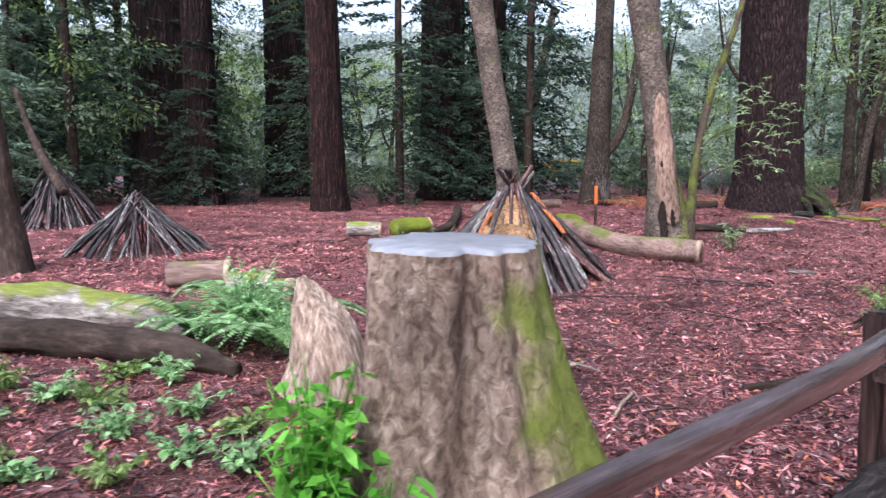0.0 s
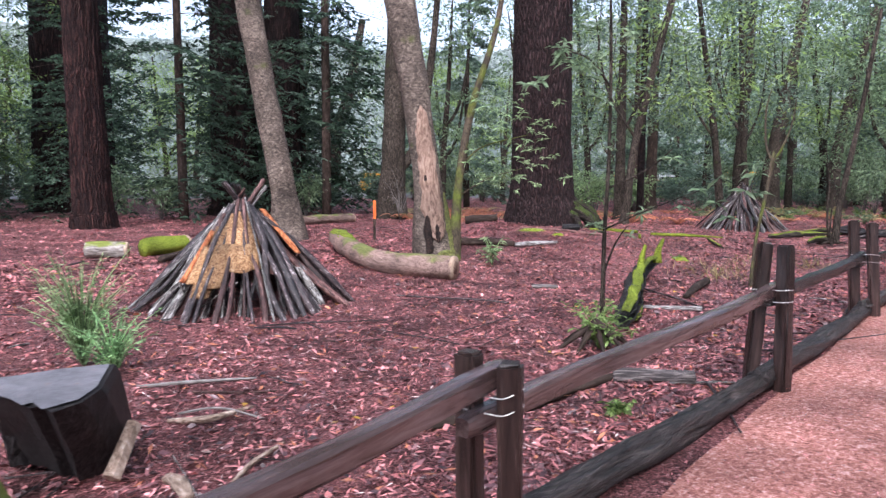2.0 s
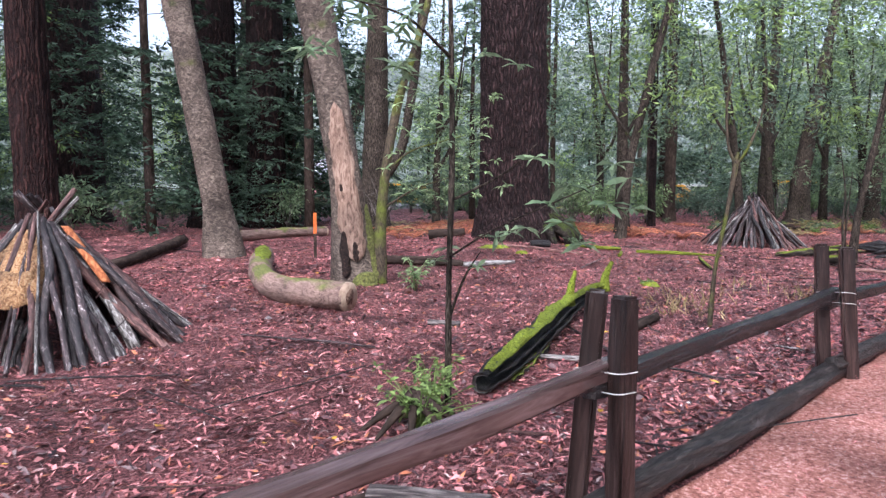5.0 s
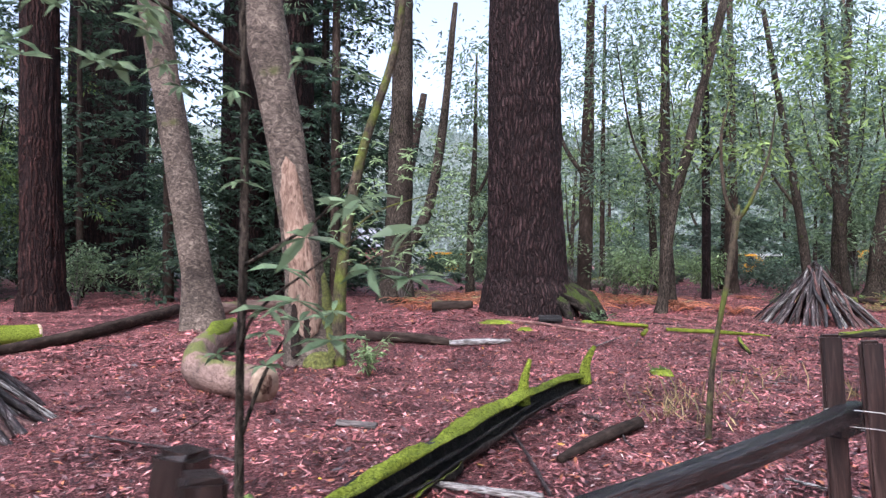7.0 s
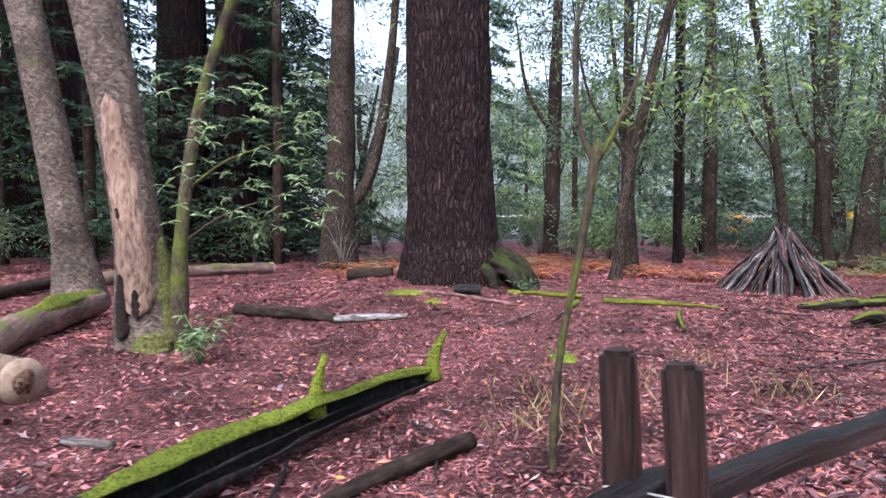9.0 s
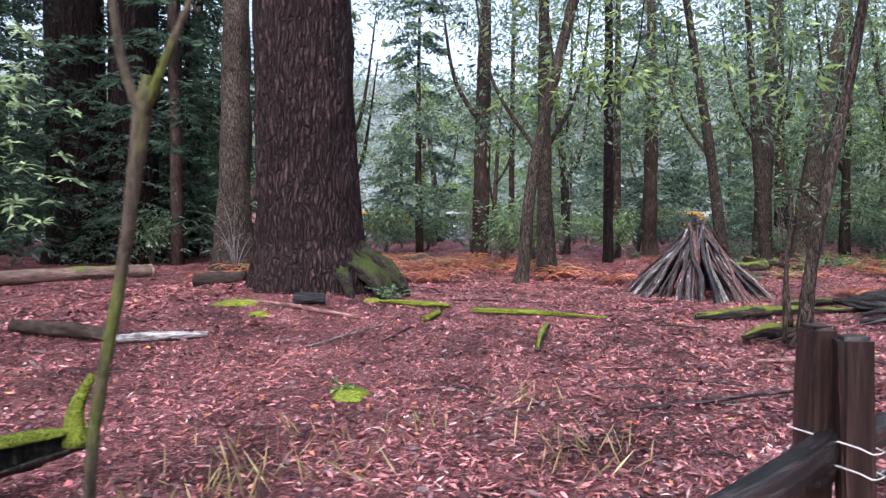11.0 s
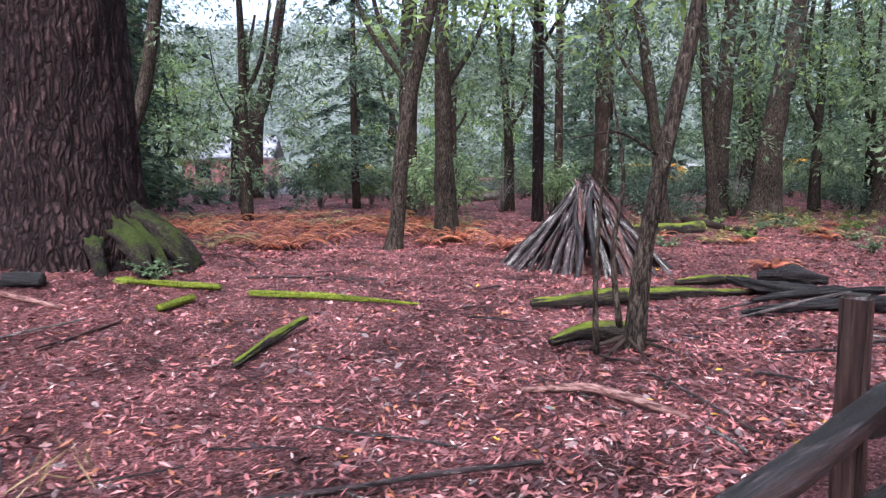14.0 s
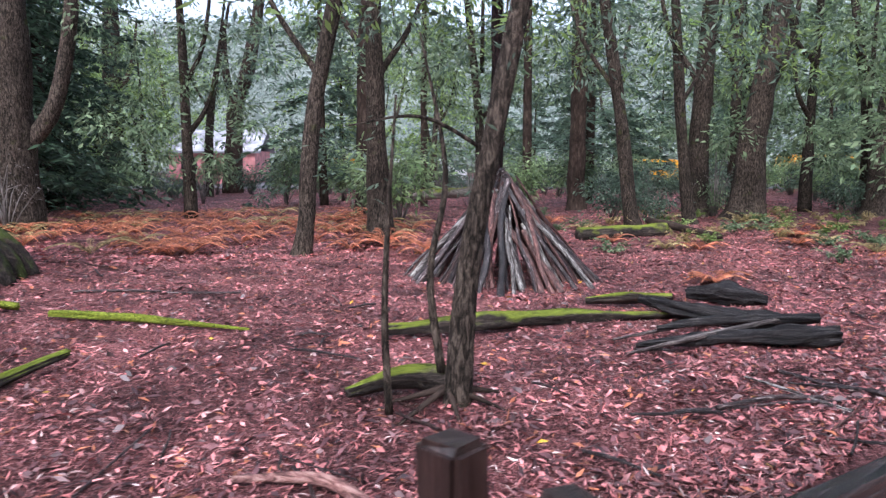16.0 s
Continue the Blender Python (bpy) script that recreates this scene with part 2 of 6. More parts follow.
M_RAILBROWN = surface("wet_brown_rail_wood", [(0.34, (0.035, 0.02, 0.018)), (0.5, (0.075, 0.046, 0.043)), (0.68, (0.13, 0.09, 0.088))], (24, 24, 1.6), 10, 0.22, 0.5, big=0.4, spec=0.8, per_object=0.2, bump_dist=0.006, twist=0.8)
M_POST = surface("fence_post_wood", [(0.36, (0.012, 0.007, 0.006)), (0.52, (0.036, 0.02, 0.017)), (0.68, (0.085, 0.052, 0.045))], (36, 36, 2.5), 12, 0.3, 0.8, big=0.4, spec=0.5, per_object=0.25, bump_dist=0.01, twist=0.8)
M_GROUNDRAIL = surface("rough_wet_log_bark", [(0.36, (0.009, 0.007, 0.006)), (0.5, (0.035, 0.026, 0.023)), (0.62, (0.085, 0.066, 0.06)), (0.72, (0.2, 0.17, 0.16))], (30, 30, 5), 13, 0.42, 1.0, big=0.5, spec=0.45, per_object=0.2, bump_dist=0.04, twist=1.2)
M_WIRE = surface("tie_wire", [(0.3, (0.5, 0.48, 0.45)), (0.7, (0.7, 0.68, 0.65))], (20, 20, 20), 3, 0.4, 0)
M_STICK = surface("stick_bark", [(0.36, (0.006, 0.004, 0.004)), (0.49, (0.026, 0.016, 0.016)), (0.59, (0.075, 0.052, 0.05)), (0.67, (0.4, 0.36, 0.35))], (3, 3, 16), 12, 0.45, 0.9, big=0.5, per_object=0.7, spec=0.5, twist=0.8)
M_STICKRED = surface("red_stick_bark", [(0.38, (0.022, 0.009, 0.008)), (0.52, (0.085, 0.037, 0.031)), (0.68, (0.23, 0.13, 0.11))], (3, 3, 14), 12, 0.5, 0.9, big=0.45, per_object=0.6, spec=0.4, twist=0.8)
M_STICKPALE = surface("lichen_stick_bark", [(0.44, (0.04, 0.032, 0.03)), (0.53, (0.2, 0.18, 0.165)), (0.62, (0.5, 0.48, 0.45))], (3, 3, 10), 12, 0.7, 0.9, big=0.3, per_object=0.3, twist=1.0)
M_PALELOG = surface("pale_branch_bark", [(0.4, (0.09, 0.075, 0.068)), (0.5, (0.3, 0.27, 0.25)), (0.62, (0.55, 0.52, 0.5))], (40, 40, 8), 11, 0.75, 0.8, big=0.4, twist=0.8)
M_GREYWOOD = surface("grey_split_wood", [(0.4, (0.03, 0.024, 0.022)), (0.5, (0.1, 0.08, 0.075)), (0.62, (0.26, 0.22, 0.2))], (50, 50, 5), 11, 0.7, 0.9, big=0.4, twist=0.6)
M_REDLOG = surface("red_branch_bark", [(0.4, (0.08, 0.035, 0.03)), (0.5, (0.24, 0.115, 0.1)), (0.62, (0.42, 0.26, 0.22))], (40, 40, 6), 11, 0.7, 0.8, big=0.4, twist=0.8)
M_SLAB = surface("golden_bark_slab", [(0.36, (0.09, 0.035, 0.014)), (0.47, (0.34, 0.17, 0.07)), (0.56, (0.52, 0.31, 0.15)), (0.68, (0.66, 0.48, 0.3))], (34, 34, 5), 12, 0.6, 1.0, big=0.5, per_object=0.4, twist=1.4, bump_dist=0.03)
M_ORANGE = surface("orange_inner_bark", [(0.38, (0.2, 0.05, 0.018)), (0.5, (0.42, 0.13, 0.045)), (0.62, (0.6, 0.25, 0.1))], (30, 30, 6), 10, 0.7, 0.8, big=0.4, twist=0.6)
M_STAKE = surface("orange_stake_paint", [(0.3, (0.7, 0.14, 0.03)), (0.7, (0.85, 0.22, 0.05))], (8, 8, 8), 4, 0.6, 0.2)
LEAF_KW = dict(scale=(3, 3, 3), detail=3, rough=0.4, bump=0, big=0.35, per_island=0.6, spec=0.28, through_light=0.5)
M_FIRLEAF = surface("conifer_needles", [(0.3, (0.085, 0.135, 0.095)), (0.7, (0.2, 0.275, 0.195))], **LEAF_KW)
M_DARKLEAF = surface("dark_redwood_needles", [(0.3, (0.033, 0.058, 0.04)), (0.7, (0.09, 0.14, 0.085))], **LEAF_KW)
M_LAUREL = surface("laurel_leaves", [(0.3, (0.12, 0.19, 0.1)), (0.7, (0.3, 0.39, 0.22))], **LEAF_KW)
M_LIME = surface("yellow_green_leaves", [(0.3, (0.16, 0.25, 0.07)), (0.7, (0.33, 0.44, 0.15))], **LEAF_KW)
M_GLOSSY = surface("silvery_green_leaves", [(0.3, (0.2, 0.3, 0.13)), (0.7, (0.42, 0.55, 0.28))], **LEAF_KW)
M_FERN = surface("bright_fern", [(0.3, (0.22, 0.4, 0.16)), (0.7, (0.42, 0.6, 0.3))], **LEAF_KW)
M_IVY = surface("bright_green_leaves", [(0.3, (0.1, 0.32, 0.03)), (0.7, (0.24, 0.55, 0.08))], **LEAF_KW)
# pale grey-green: the distance haze is put into the leaf colour
M_HAZE = surface("haze_painted_far_leaves", [(0.3, (0.25, 0.3, 0.265)), (0.7, (0.36, 0.41, 0.365))], (0.35, 0.35, 0.35), 6, 0.7, 0, big=0.3, per_island=0.15, spec=0.05, through_light=0.5)
M_RUST = surface("rusty_dead_fern", [(0.3, (0.42, 0.14, 0.07)), (0.7, (0.68, 0.32, 0.19))], **LEAF_KW)
M_STRAW = surface("straw_grass", [(0.3, (0.36, 0.28, 0.12)), (0.7, (0.54, 0.45, 0.24))], **LEAF_KW)
M_TROUGH = surface("black_rotten_wood", [(0.36, (0.004, 0.0035, 0.003)), (0.5, (0.016, 0.013, 0.011)), (0.66, (0.075, 0.062, 0.052))], (34, 34, 3), 12, 0.5, 1.0, big=0.5, moss=0.14, moss_color=(0.13, 0.15, 0.03), moss_up=False, spec=0.4, bump_dist=0.03, twist=0.8)
M_GREYTWIG = surface("grey_twigs", [(0.3, (0.12, 0.1, 0.09)), (0.7, (0.3, 0.27, 0.25))], (9, 9, 9), 4, 0.9, 0, per_island=0.4)
# red paled towards pink: haze over the far wall put into the paint
M_ROOFRED = surface("haze_paled_red_paint", [(0.3, (0.42, 0.16, 0.16)), (0.7, (0.55, 0.25, 0.25))], (3, 3, 3), 5, 0.7, 0.2)
M_ROOFGREY = surface("grey_shingle", [(0.3, (0.34, 0.34, 0.37)), (0.7, (0.45, 0.45, 0.48))], (6, 6, 6), 5, 0.8, 0.3)
M_BUSYELLOW = surface("yellow_vehicle_paint", [(0.3, (0.75, 0.34, 0.02)), (0.7, (0.85, 0.45, 0.03))], (2, 2, 2), 4, 0.35, 0, big=0.1, spec=0.5)
M_WHITE = surface("white_vehicle_paint", [(0.3, (0.7, 0.7, 0.72)), (0.7, (0.8, 0.8, 0.82))], (2, 2, 2), 4, 0.35, 0, big=0.08, spec=0.5)
M_GLASSDARK = surface("dark_window_glass", [(0.3, (0.02, 0.022, 0.025)), (0.7, (0.04, 0.045, 0.05))], (2, 2, 2), 3, 0.08, 0, spec=0.6)
M_TYRE = surface("tyre_rubber", [(0.3, (0.015, 0.015, 0.015)), (0.7, (0.035, 0.035, 0.035))], (9, 9, 9), 4, 0.85, 0.2)
M_CHAR = surface("charred_wood", [(0.4, (0.004, 0.003, 0.003)), (0.5, (0.014, 0.012, 0.012)), (0.62, (0.06, 0.052, 0.05))], (60, 60, 5), 12, 0.5, 1.0, spec=0.3, twist=0.8)
M_ASPHALT = surface("parking_asphalt", [(0.3, (0.1, 0.1, 0.105)), (0.7, (0.2, 0.2, 0.21))], (9, 9, 9), 6, 0.8, 0.3)


# ---------- mesh helpers ----------
rng = np.random.default_rng(7)
FX, FY, DX, DY = 4.88, 4.87, 0.814, 0.581  # a point of the fence line and its direction


def beyond(x, y):
    """Distance past the fence line, away from the path."""
    return -DY * (x - FX) + DX * (y - FY)


def gz(x, y):
    d = beyond(x, y)
    k = min(1.0, max(0.0, d / 2.0))
    z = -0.1 - 0.07 * k
    z += 0.34 * math.exp(-((x - 7.5) ** 2 + (y - 16.9) ** 2) / 6.0)
    z -= 0.06 * math.exp(-((x - 14.8) ** 2 + (y - 18.0) ** 2) / 10.0)
    z -= 0.02 * max(0.0, min(y, 45) - 19)
    z += k * 0.035 * noise.noise((x * 0.9, y * 0.9, 0)) if y < 60 else 0
    return z


def mesh_of(name, verts, faces, mat, smooth=True):
    me = bpy.data.meshes.new(name)
    me.from_pydata(verts, [], faces)
    me.materials.append(mat)
    if smooth:
        me.polygons.foreach_set("use_smooth", [True] * len(me.polygons))
    me.update()
    return me


def quads_mesh(name, V, mat, smooth=False):
    """Fast mesh from an array of quads (n, 4, 3)."""
    n = len(V)
    me = bpy.data.meshes.new(name)
    me.vertices.add(4 * n)
    me.vertices.foreach_set("co", np.asarray(V, dtype=np.float32).ravel())
    me.loops.add(4 * n)
    me.loops.foreach_set("vertex_index", np.arange(4 * n, dtype=np.int32))
    me.polygons.add(n)
    me.polygons.foreach_set("loop_start", np.arange(0, 4 * n, 4, dtype=np.int32))
    me.materials.append(mat)
    me.update(calc_edges=True)
    me.validate()
    return me


def part(name, me, parent=None, label="", m=None):
    ob = new(name, me)
    if parent is not None:
        ob.parent = parent
    if m is not None:
        ob.matrix_basis = m
    if label:
        ob["label"] = label
    return ob


def thing(name, label, category, group="", kind="", at=(0, 0, 0), me=None):
    ob = new(name, me)
    ob.location = at
    return tagged(ob, label, category, group, kind)


def spline(pts, n):
    """Points along a smooth line through pts."""
    P = np.array(pts, float)
    if len(P) == 2:
        s = np.linspace(0, 1, n)[:, None]
        return P[0] * (1 - s) + P[1] * s
    Q = np.vstack([2 * P[0] - P[1], P, 2 * P[-1] - P[-2]])
    out = []
    for s in np.linspace(0, len(P) - 1, n):
        i = min(int(s), len(P) - 2)
        u = s - i
        a, b, c, d = Q[i:i + 4]
        out.append(0.5 * (2 * b + (c - a) * u + (2 * a - 5 * b + 4 * c - d) * u * u + (3 * b - a - 3 * c + d) * u ** 3))
    return np.array(out)


def tube(pts, radii, seg=10, rings=12, lump=0.0, lump_f=3.0, ridge=0.0, ridge_n=14, seed=0.0, verts=None, faces=None, cap=True, ridge_z=0.6, level=False):
    """A tapered, uneven round body along a line. Adds to verts and faces."""
    verts = [] if verts is None else verts
    faces = [] if faces is None else faces
    C = spline(pts, rings)
    R = np.interp(np.linspace(0, 1, rings), np.linspace(0, 1, len(radii)), radii)
    up = np.array([0.13, 0.31, 0.94]) if abs((C[-1] - C[0])[2]) < 0.6 * np.linalg.norm(C[-1] - C[0]) else np.array([0.0, 1.0, 0.0])
    base = len(verts)
    for i in range(rings):
        t = C[min(i + 1, rings - 1)] - C[max(i - 1, 0)]
        t = np.array([0.0, 0.0, 1.0]) if level else t / (np.linalg.norm(t) + 1e-9)
        a = np.cross(up, t)
        a /= np.linalg.norm(a) + 1e-9
        b = np.cross(t, a)
        for k in range(seg):
            w = 2 * math.pi * k / seg
            ca, sa = math.cos(w), math.sin(w)
            r = R[i]
            along = float(np.linalg.norm(C[i] - C[0]))
            if lump:
                r *= 1 + lump * noise.noise((ca * lump_f * 0.5 + seed, sa * lump_f * 0.5, along * lump_f * 0.4))
            if ridge:
                q = noise.noise((ca * ridge_n * 0.32 + seed, sa * ridge_n * 0.32, along * ridge_z))
                q2 = noise.noise((ca * ridge_n * 0.8 + seed, sa * ridge_n * 0.8 + 9, along * ridge_z * 2.5))
                r += ridge * (0.62 * min(1.0, 4.2 * abs(q)) + 0.3 * min(1.0, 3.5 * abs(q2)) - 0.6) * min(1.0, R[i] / 0.2)
            verts.append(tuple(C[i] + (a * ca + b * sa) * r))
    for i in range(rings - 1):
        for k in range(seg):
            k2 = (k + 1) % seg
            faces.append((base + i * seg + k, base + i * seg + k2, base + (i + 1) * seg + k2, base + (i + 1) * seg + k))
    if cap:
        faces.append(tuple(base + k for k in range(seg))[::-1])
        faces.append(tuple(base + (rings - 1) * seg + k for k in range(seg)))
    return verts, faces


def tube_mesh(name, pts, radii, mat, **kw):
    smooth = kw.pop("smooth", True)
    v, f = tube(pts, radii, **kw)
    return mesh_of(name, v, f, mat, smooth)


def along(name, pts, radii, mat, parent, label="", **kw):
    """A tube whose own z axis runs along it, so that its grain does too."""
    P = [Vector(p) for p in pts]
    m = Matrix.Translation(P[0]) @ (P[-1] - P[0]).to_track_quat("Z", "Y").to_matrix().to_4x4()
    inv = m.inverted()
    return part(name, tube_mesh(name, [tuple(inv @ p) for p in P], radii, mat, **kw), parent, label, m)


def unit(v):
    return v / (np.linalg.norm(v, axis=-1, keepdims=True) + 1e-9)


def leaf_quads(P, A, length, width, r, droop=0.0, spread=0.5):
    """Pointed leaves at P along A: diamond shapes, a little folded."""
    n = len(P)
    A = unit(np.asarray(A) + r.normal(0, spread, (n, 3)) - np.array([0, 0, droop]))
    S = unit(np.cross(A, r.normal(0, 1, (n, 3))))
    N = np.cross(A, S)
    L = length * r.uniform(0.6, 1.25, (n, 1))
    Wd = width * r.uniform(0.7, 1.2, (n, 1))
    mid = P + A * L * 0.45 + N * Wd * 0.2
    return np.stack([P, mid + S * Wd * 0.5, P + A * L - N * Wd * 0.25, mid - S * Wd * 0.5], axis=1)


def round_leaf_quads(P, A, length, width, r, droop=0.0, spread=0.5):
    """Broader leaves of three facets each, folded along the midrib, with a rounded outline."""
    n = len(P)
    A = unit(np.asarray(A) + r.normal(0, spread, (n, 3)) - np.array([0, 0, droop]))
    S = unit(np.cross(A, np.array([0, 0, 1.0]) + r.normal(0, 0.45, (n, 3))))
    N = np.cross(S, A)
    L = length * r.uniform(0.6, 1.25, (n, 1))
    W = width * r.uniform(0.7, 1.2, (n, 1)) * 0.5
    M = P + A * L * 0.5 - N * W * 0.25
    T = P + A * L - N * L * 0.18
    L1, R1 = P + A * L * 0.2 + S * W * 0.75 + N * W * 0.2, P + A * L * 0.2 - S * W * 0.75 + N * W * 0.2
    L2, R2 = P + A * L * 0.58 + S * W * 0.95 + N * W * 0.2, P + A * L * 0.58 - S * W * 0.95 + N * W * 0.2
    return np.concatenate([np.stack([P, L1, L2, M], 1), np.stack([M, L2, T, R2], 1), np.stack([P, M, R2, R1], 1)])


def sprays(starts, ends, per, length, width, r, droop=0.2, sag=0.15):
    """Flat sprays of leaves on both sides of the twigs that run from starts to ends."""
    S, E = np.asarray(starts), np.asarray(ends)
    n = len(S)
    u = r.uniform(0.1, 1.0, (n, per, 1))
    P = S[:, None] * (1 - u) + E[:, None] * u
    P[..., 2] -= sag * (u[..., 0] ** 2) * np.linalg.norm(E - S, axis=1)[:, None]
    D = unit(E - S)
    side = unit(np.cross(D, np.array([0, 0, 1.0])))
    sg = np.sign(r.uniform(-1, 1, (n, per, 1)))
    A = D[:, None] * 0.6 + side[:, None] * sg
    return leaf_quads(P.reshape(-1, 3), A.reshape(-1, 3), length, width, r, droop, 0.25)


# ---------- ground ----------
def ground_sheet():
    xs = np.concatenate([[-2500, -600, -200, -90], np.arange(-40, -14, 2.0), np.arange(-14, 26, 0.33), np.arange(26, 70, 2.0), [90, 200, 600, 2500]])
    ys = np.concatenate([[-2500, -500, -100, -30, -12], np.arange(-6, 30, 0.33), np.arange(30, 75, 2.0), [90, 200, 600, 2500]])
    verts = [(x, y, gz(x, y) + 0.03 * noise.noise((x * 2.7, y * 2.7, 4)) * (1 if beyond(x, y) > 0.3 else 0.15)) for y in ys for x in xs]
    w = len(xs)
    faces = [(j * w + i, j * w + i + 1, (j + 1) * w + i + 1, (j + 1) * w + i) for j in range(len(ys) - 1) for i in range(w - 1)]
    ob = thing("ground", "forest floor covered in reddish redwood needle litter", "ground", kind="structure", me=mesh_of("ground", verts, faces, M_LITTER))
    return ob


ground_sheet()


def path_strip():
    verts, faces = [], []
    n, k = 120, 9
    for i in range(n):
        s = -14 + 40 * i / (n - 1)
        for j in range(k):
            d = -0.12 - 3.4 * j / (k - 1) + (0.1 * noise.noise((s * 1.1, 0, 3)) if j == 0 else 0)
            x, y = FX + DX * s - DY * d, FY + DY * s + DX * d
            e = 0.0 if j in (0, k - 1) else 0.02
            verts.append((x, y, gz(x, y) + 0.004 + e + 0.006 * noise.noise((x * 2, y * 2, 8))))
    for i in range(n - 1):
        for j in range(k - 1):
            a = i * k + j
            faces.append((a, a + 1, a + k + 1, a + k))
    thing("path", "trodden reddish crushed bark walking path beside the fence", "path", kind="structure", me=mesh_of("path", verts, faces, M_PATH))


path_strip()


def scatter_plan(n, far, r, near=0.1, reach=19):
    """Random places on the forest floor, denser near the fence."""
    out = []
    while len(out) < n:
        s = r.uniform(-9, reach)
        d = near + (far - near) * r.uniform(0, 1) ** 1.7
        x, y = FX + DX * s - DY * d, FY + DY * s + DX * d
        out.append((x, y))
    return np.array(out)


def litter(name, n, far, length, width, mat, label, category, flat=0.25, seed=1, on_path=False, near=0.1):
    r = np.random.default_rng(seed)
    xy = scatter_plan(n, far, r, near, 38 if near > 4 else 25)
    if on_path:
        s, d = r.uniform(-6, 14, n), -r.uniform(0.1, 3.2, n)
        xy = np.stack([FX + DX * s - DY * d, FY + DY * s + DX * d], 1)
    z = np.array([gz(x, y) + 0.03 * noise.noise((x * 2.7, y * 2.7, 4)) * (1 if beyond(x, y) > 0.3 else 0.15) for x, y in xy]) + r.uniform(0.006, 0.022, n) + (0.02 if on_path else 0)
    w = r.uniform(0, 2 * math.pi, n)
    A = np.stack([np.cos(w), np.sin(w), r.normal(0, flat * 0.5, n)], 1)
    S = np.stack([-np.sin(w), np.cos(w), r.normal(0, flat, n)], 1)
    L = (length * r.uniform(0.4, 1.5, n))[:, None]
    W = (width * r.uniform(0.5, 1.5, n))[:, None]
    P = np.column_stack([xy, z])
    bend = np.array([0, 0, 1.0]) * L * r.uniform(-0.05, 0.12, (n, 1))
    Q = np.stack([P - A * L / 2, P + S * W / 2 + bend, P + A * L / 2, P - S * W / 2 + bend], 1)
    thing(name, label, category, kind="stuff", me=quads_mesh(name, Q, mat))


litter("needle_litter", 96000, 12, 0.075, 0.008, M_FLAKE, "red-brown redwood needle sprays on the forest floor", "leaf litter", 0.5, seed=2)
litter("leaf_litter", 54000, 11, 0.05, 0.018, M_FLAKE, "curled red-brown dead leaves on the forest floor", "leaf litter", 0.6, seed=3)
litter("dark_leaf_litter", 44000, 11, 0.075, 0.02, M_FLAKEDARK, "dark wet dead leaves on the forest floor", "leaf litter", 0.6, seed=12)
litter("orange_leaf_litter", 9000, 12, 0.075, 0.016, M_FLAKEORANGE, "orange-brown dead sprays on the forest floor", "leaf litter", 0.5, seed=13)
litter("far_leaf_litter", 42000, 26, 0.1, 0.025, M_FLAKE, "red-brown dead leaves among the far trees", "leaf litter", 0.5, seed=14, near=8)
litter("bark_chips", 15000, 13, 0.06, 0.009, M_PALE, "pale wet chips and twigs on the forest floor", "wood chips", 0.4, seed=4)
litter("fallen_yellow_leaves", 260, 12, 0.055, 0.035, M_YELLOW, "fallen yellow leaves lying on red litter", "leaves", seed=5)
litter("path_chips", 12000, 3, 0.035, 0.008, M_FLAKE, "small red chips trodden into the path", "wood chips", 0.1, seed=6, on_path=True)


# ---------- trees ----------
def conifer_crown(name, trunk_pts, z0, z1, reach, count, mat, r, per=22, leaf=(0.13, 0.035), droop=0.35):
    """Drooping branches with flat sprays round a trunk line, from z0 to z1 above its foot."""
    C = spline(trunk_pts, 40)
    S, E = [], []
    for _ in range(count):
        u = r.uniform(0, 1)
        z = z0 + (z1 - z0) * u
        k = int(np.clip(np.searchsorted(C[:, 2] - C[0, 2], z), 0, 39))
        w = r.uniform(0, 2 * math.pi)
        L = reach * (1 - 0.75 * u) * r.uniform(0.45, 1.1)
        d = np.array([math.cos(w), math.sin(w), r.uniform(-0.45, 0.1)])
        a = C[k] + d * 0.1
        for t in np.linspace(0.25, 1, 5):
            q = a + d * L * t
            q[2] -= 0.12 * L * t * t
            for sg in (-1, 1):
                side = np.array([-d[1], d[0], -0.25]) * sg
                S.append(q)
                E.append(q + (side * 0.7 + d * 0.7) * L * 0.28 * (1.25 - t * 0.6) * r.uniform(0.6, 1.2))
    return quads_mesh(name, sprays(S, E, per, leaf[0], leaf[1], r, droop), mat)


def branch_lines(name, C, z0, z1, reach, count, r, mat, rad=0.015):
    """Thin bare branches that carry a crown."""
    v, f = [], []
    for _ in range(count):
        u = r.uniform(0, 1)
        k = int(np.clip(np.searchsorted(C[:, 2] - C[0, 2], z0 + (z1 - z0) * u), 0, len(C) - 1))
        w = r.uniform(0, 2 * math.pi)
        L = reach * (1 - 0.6 * u) * r.uniform(0.5, 1)
        d = np.array([math.cos(w), math.sin(w), r.uniform(-0.25, 0.45)])
        tube([C[k], C[k] + d * L * 0.5 + [0, 0, 0.06 * L], C[k] + d * L], [rad, rad * 0.7, rad * 0.25], 4, 5, verts=v, faces=f)
    return mesh_of(name, v, f, mat)


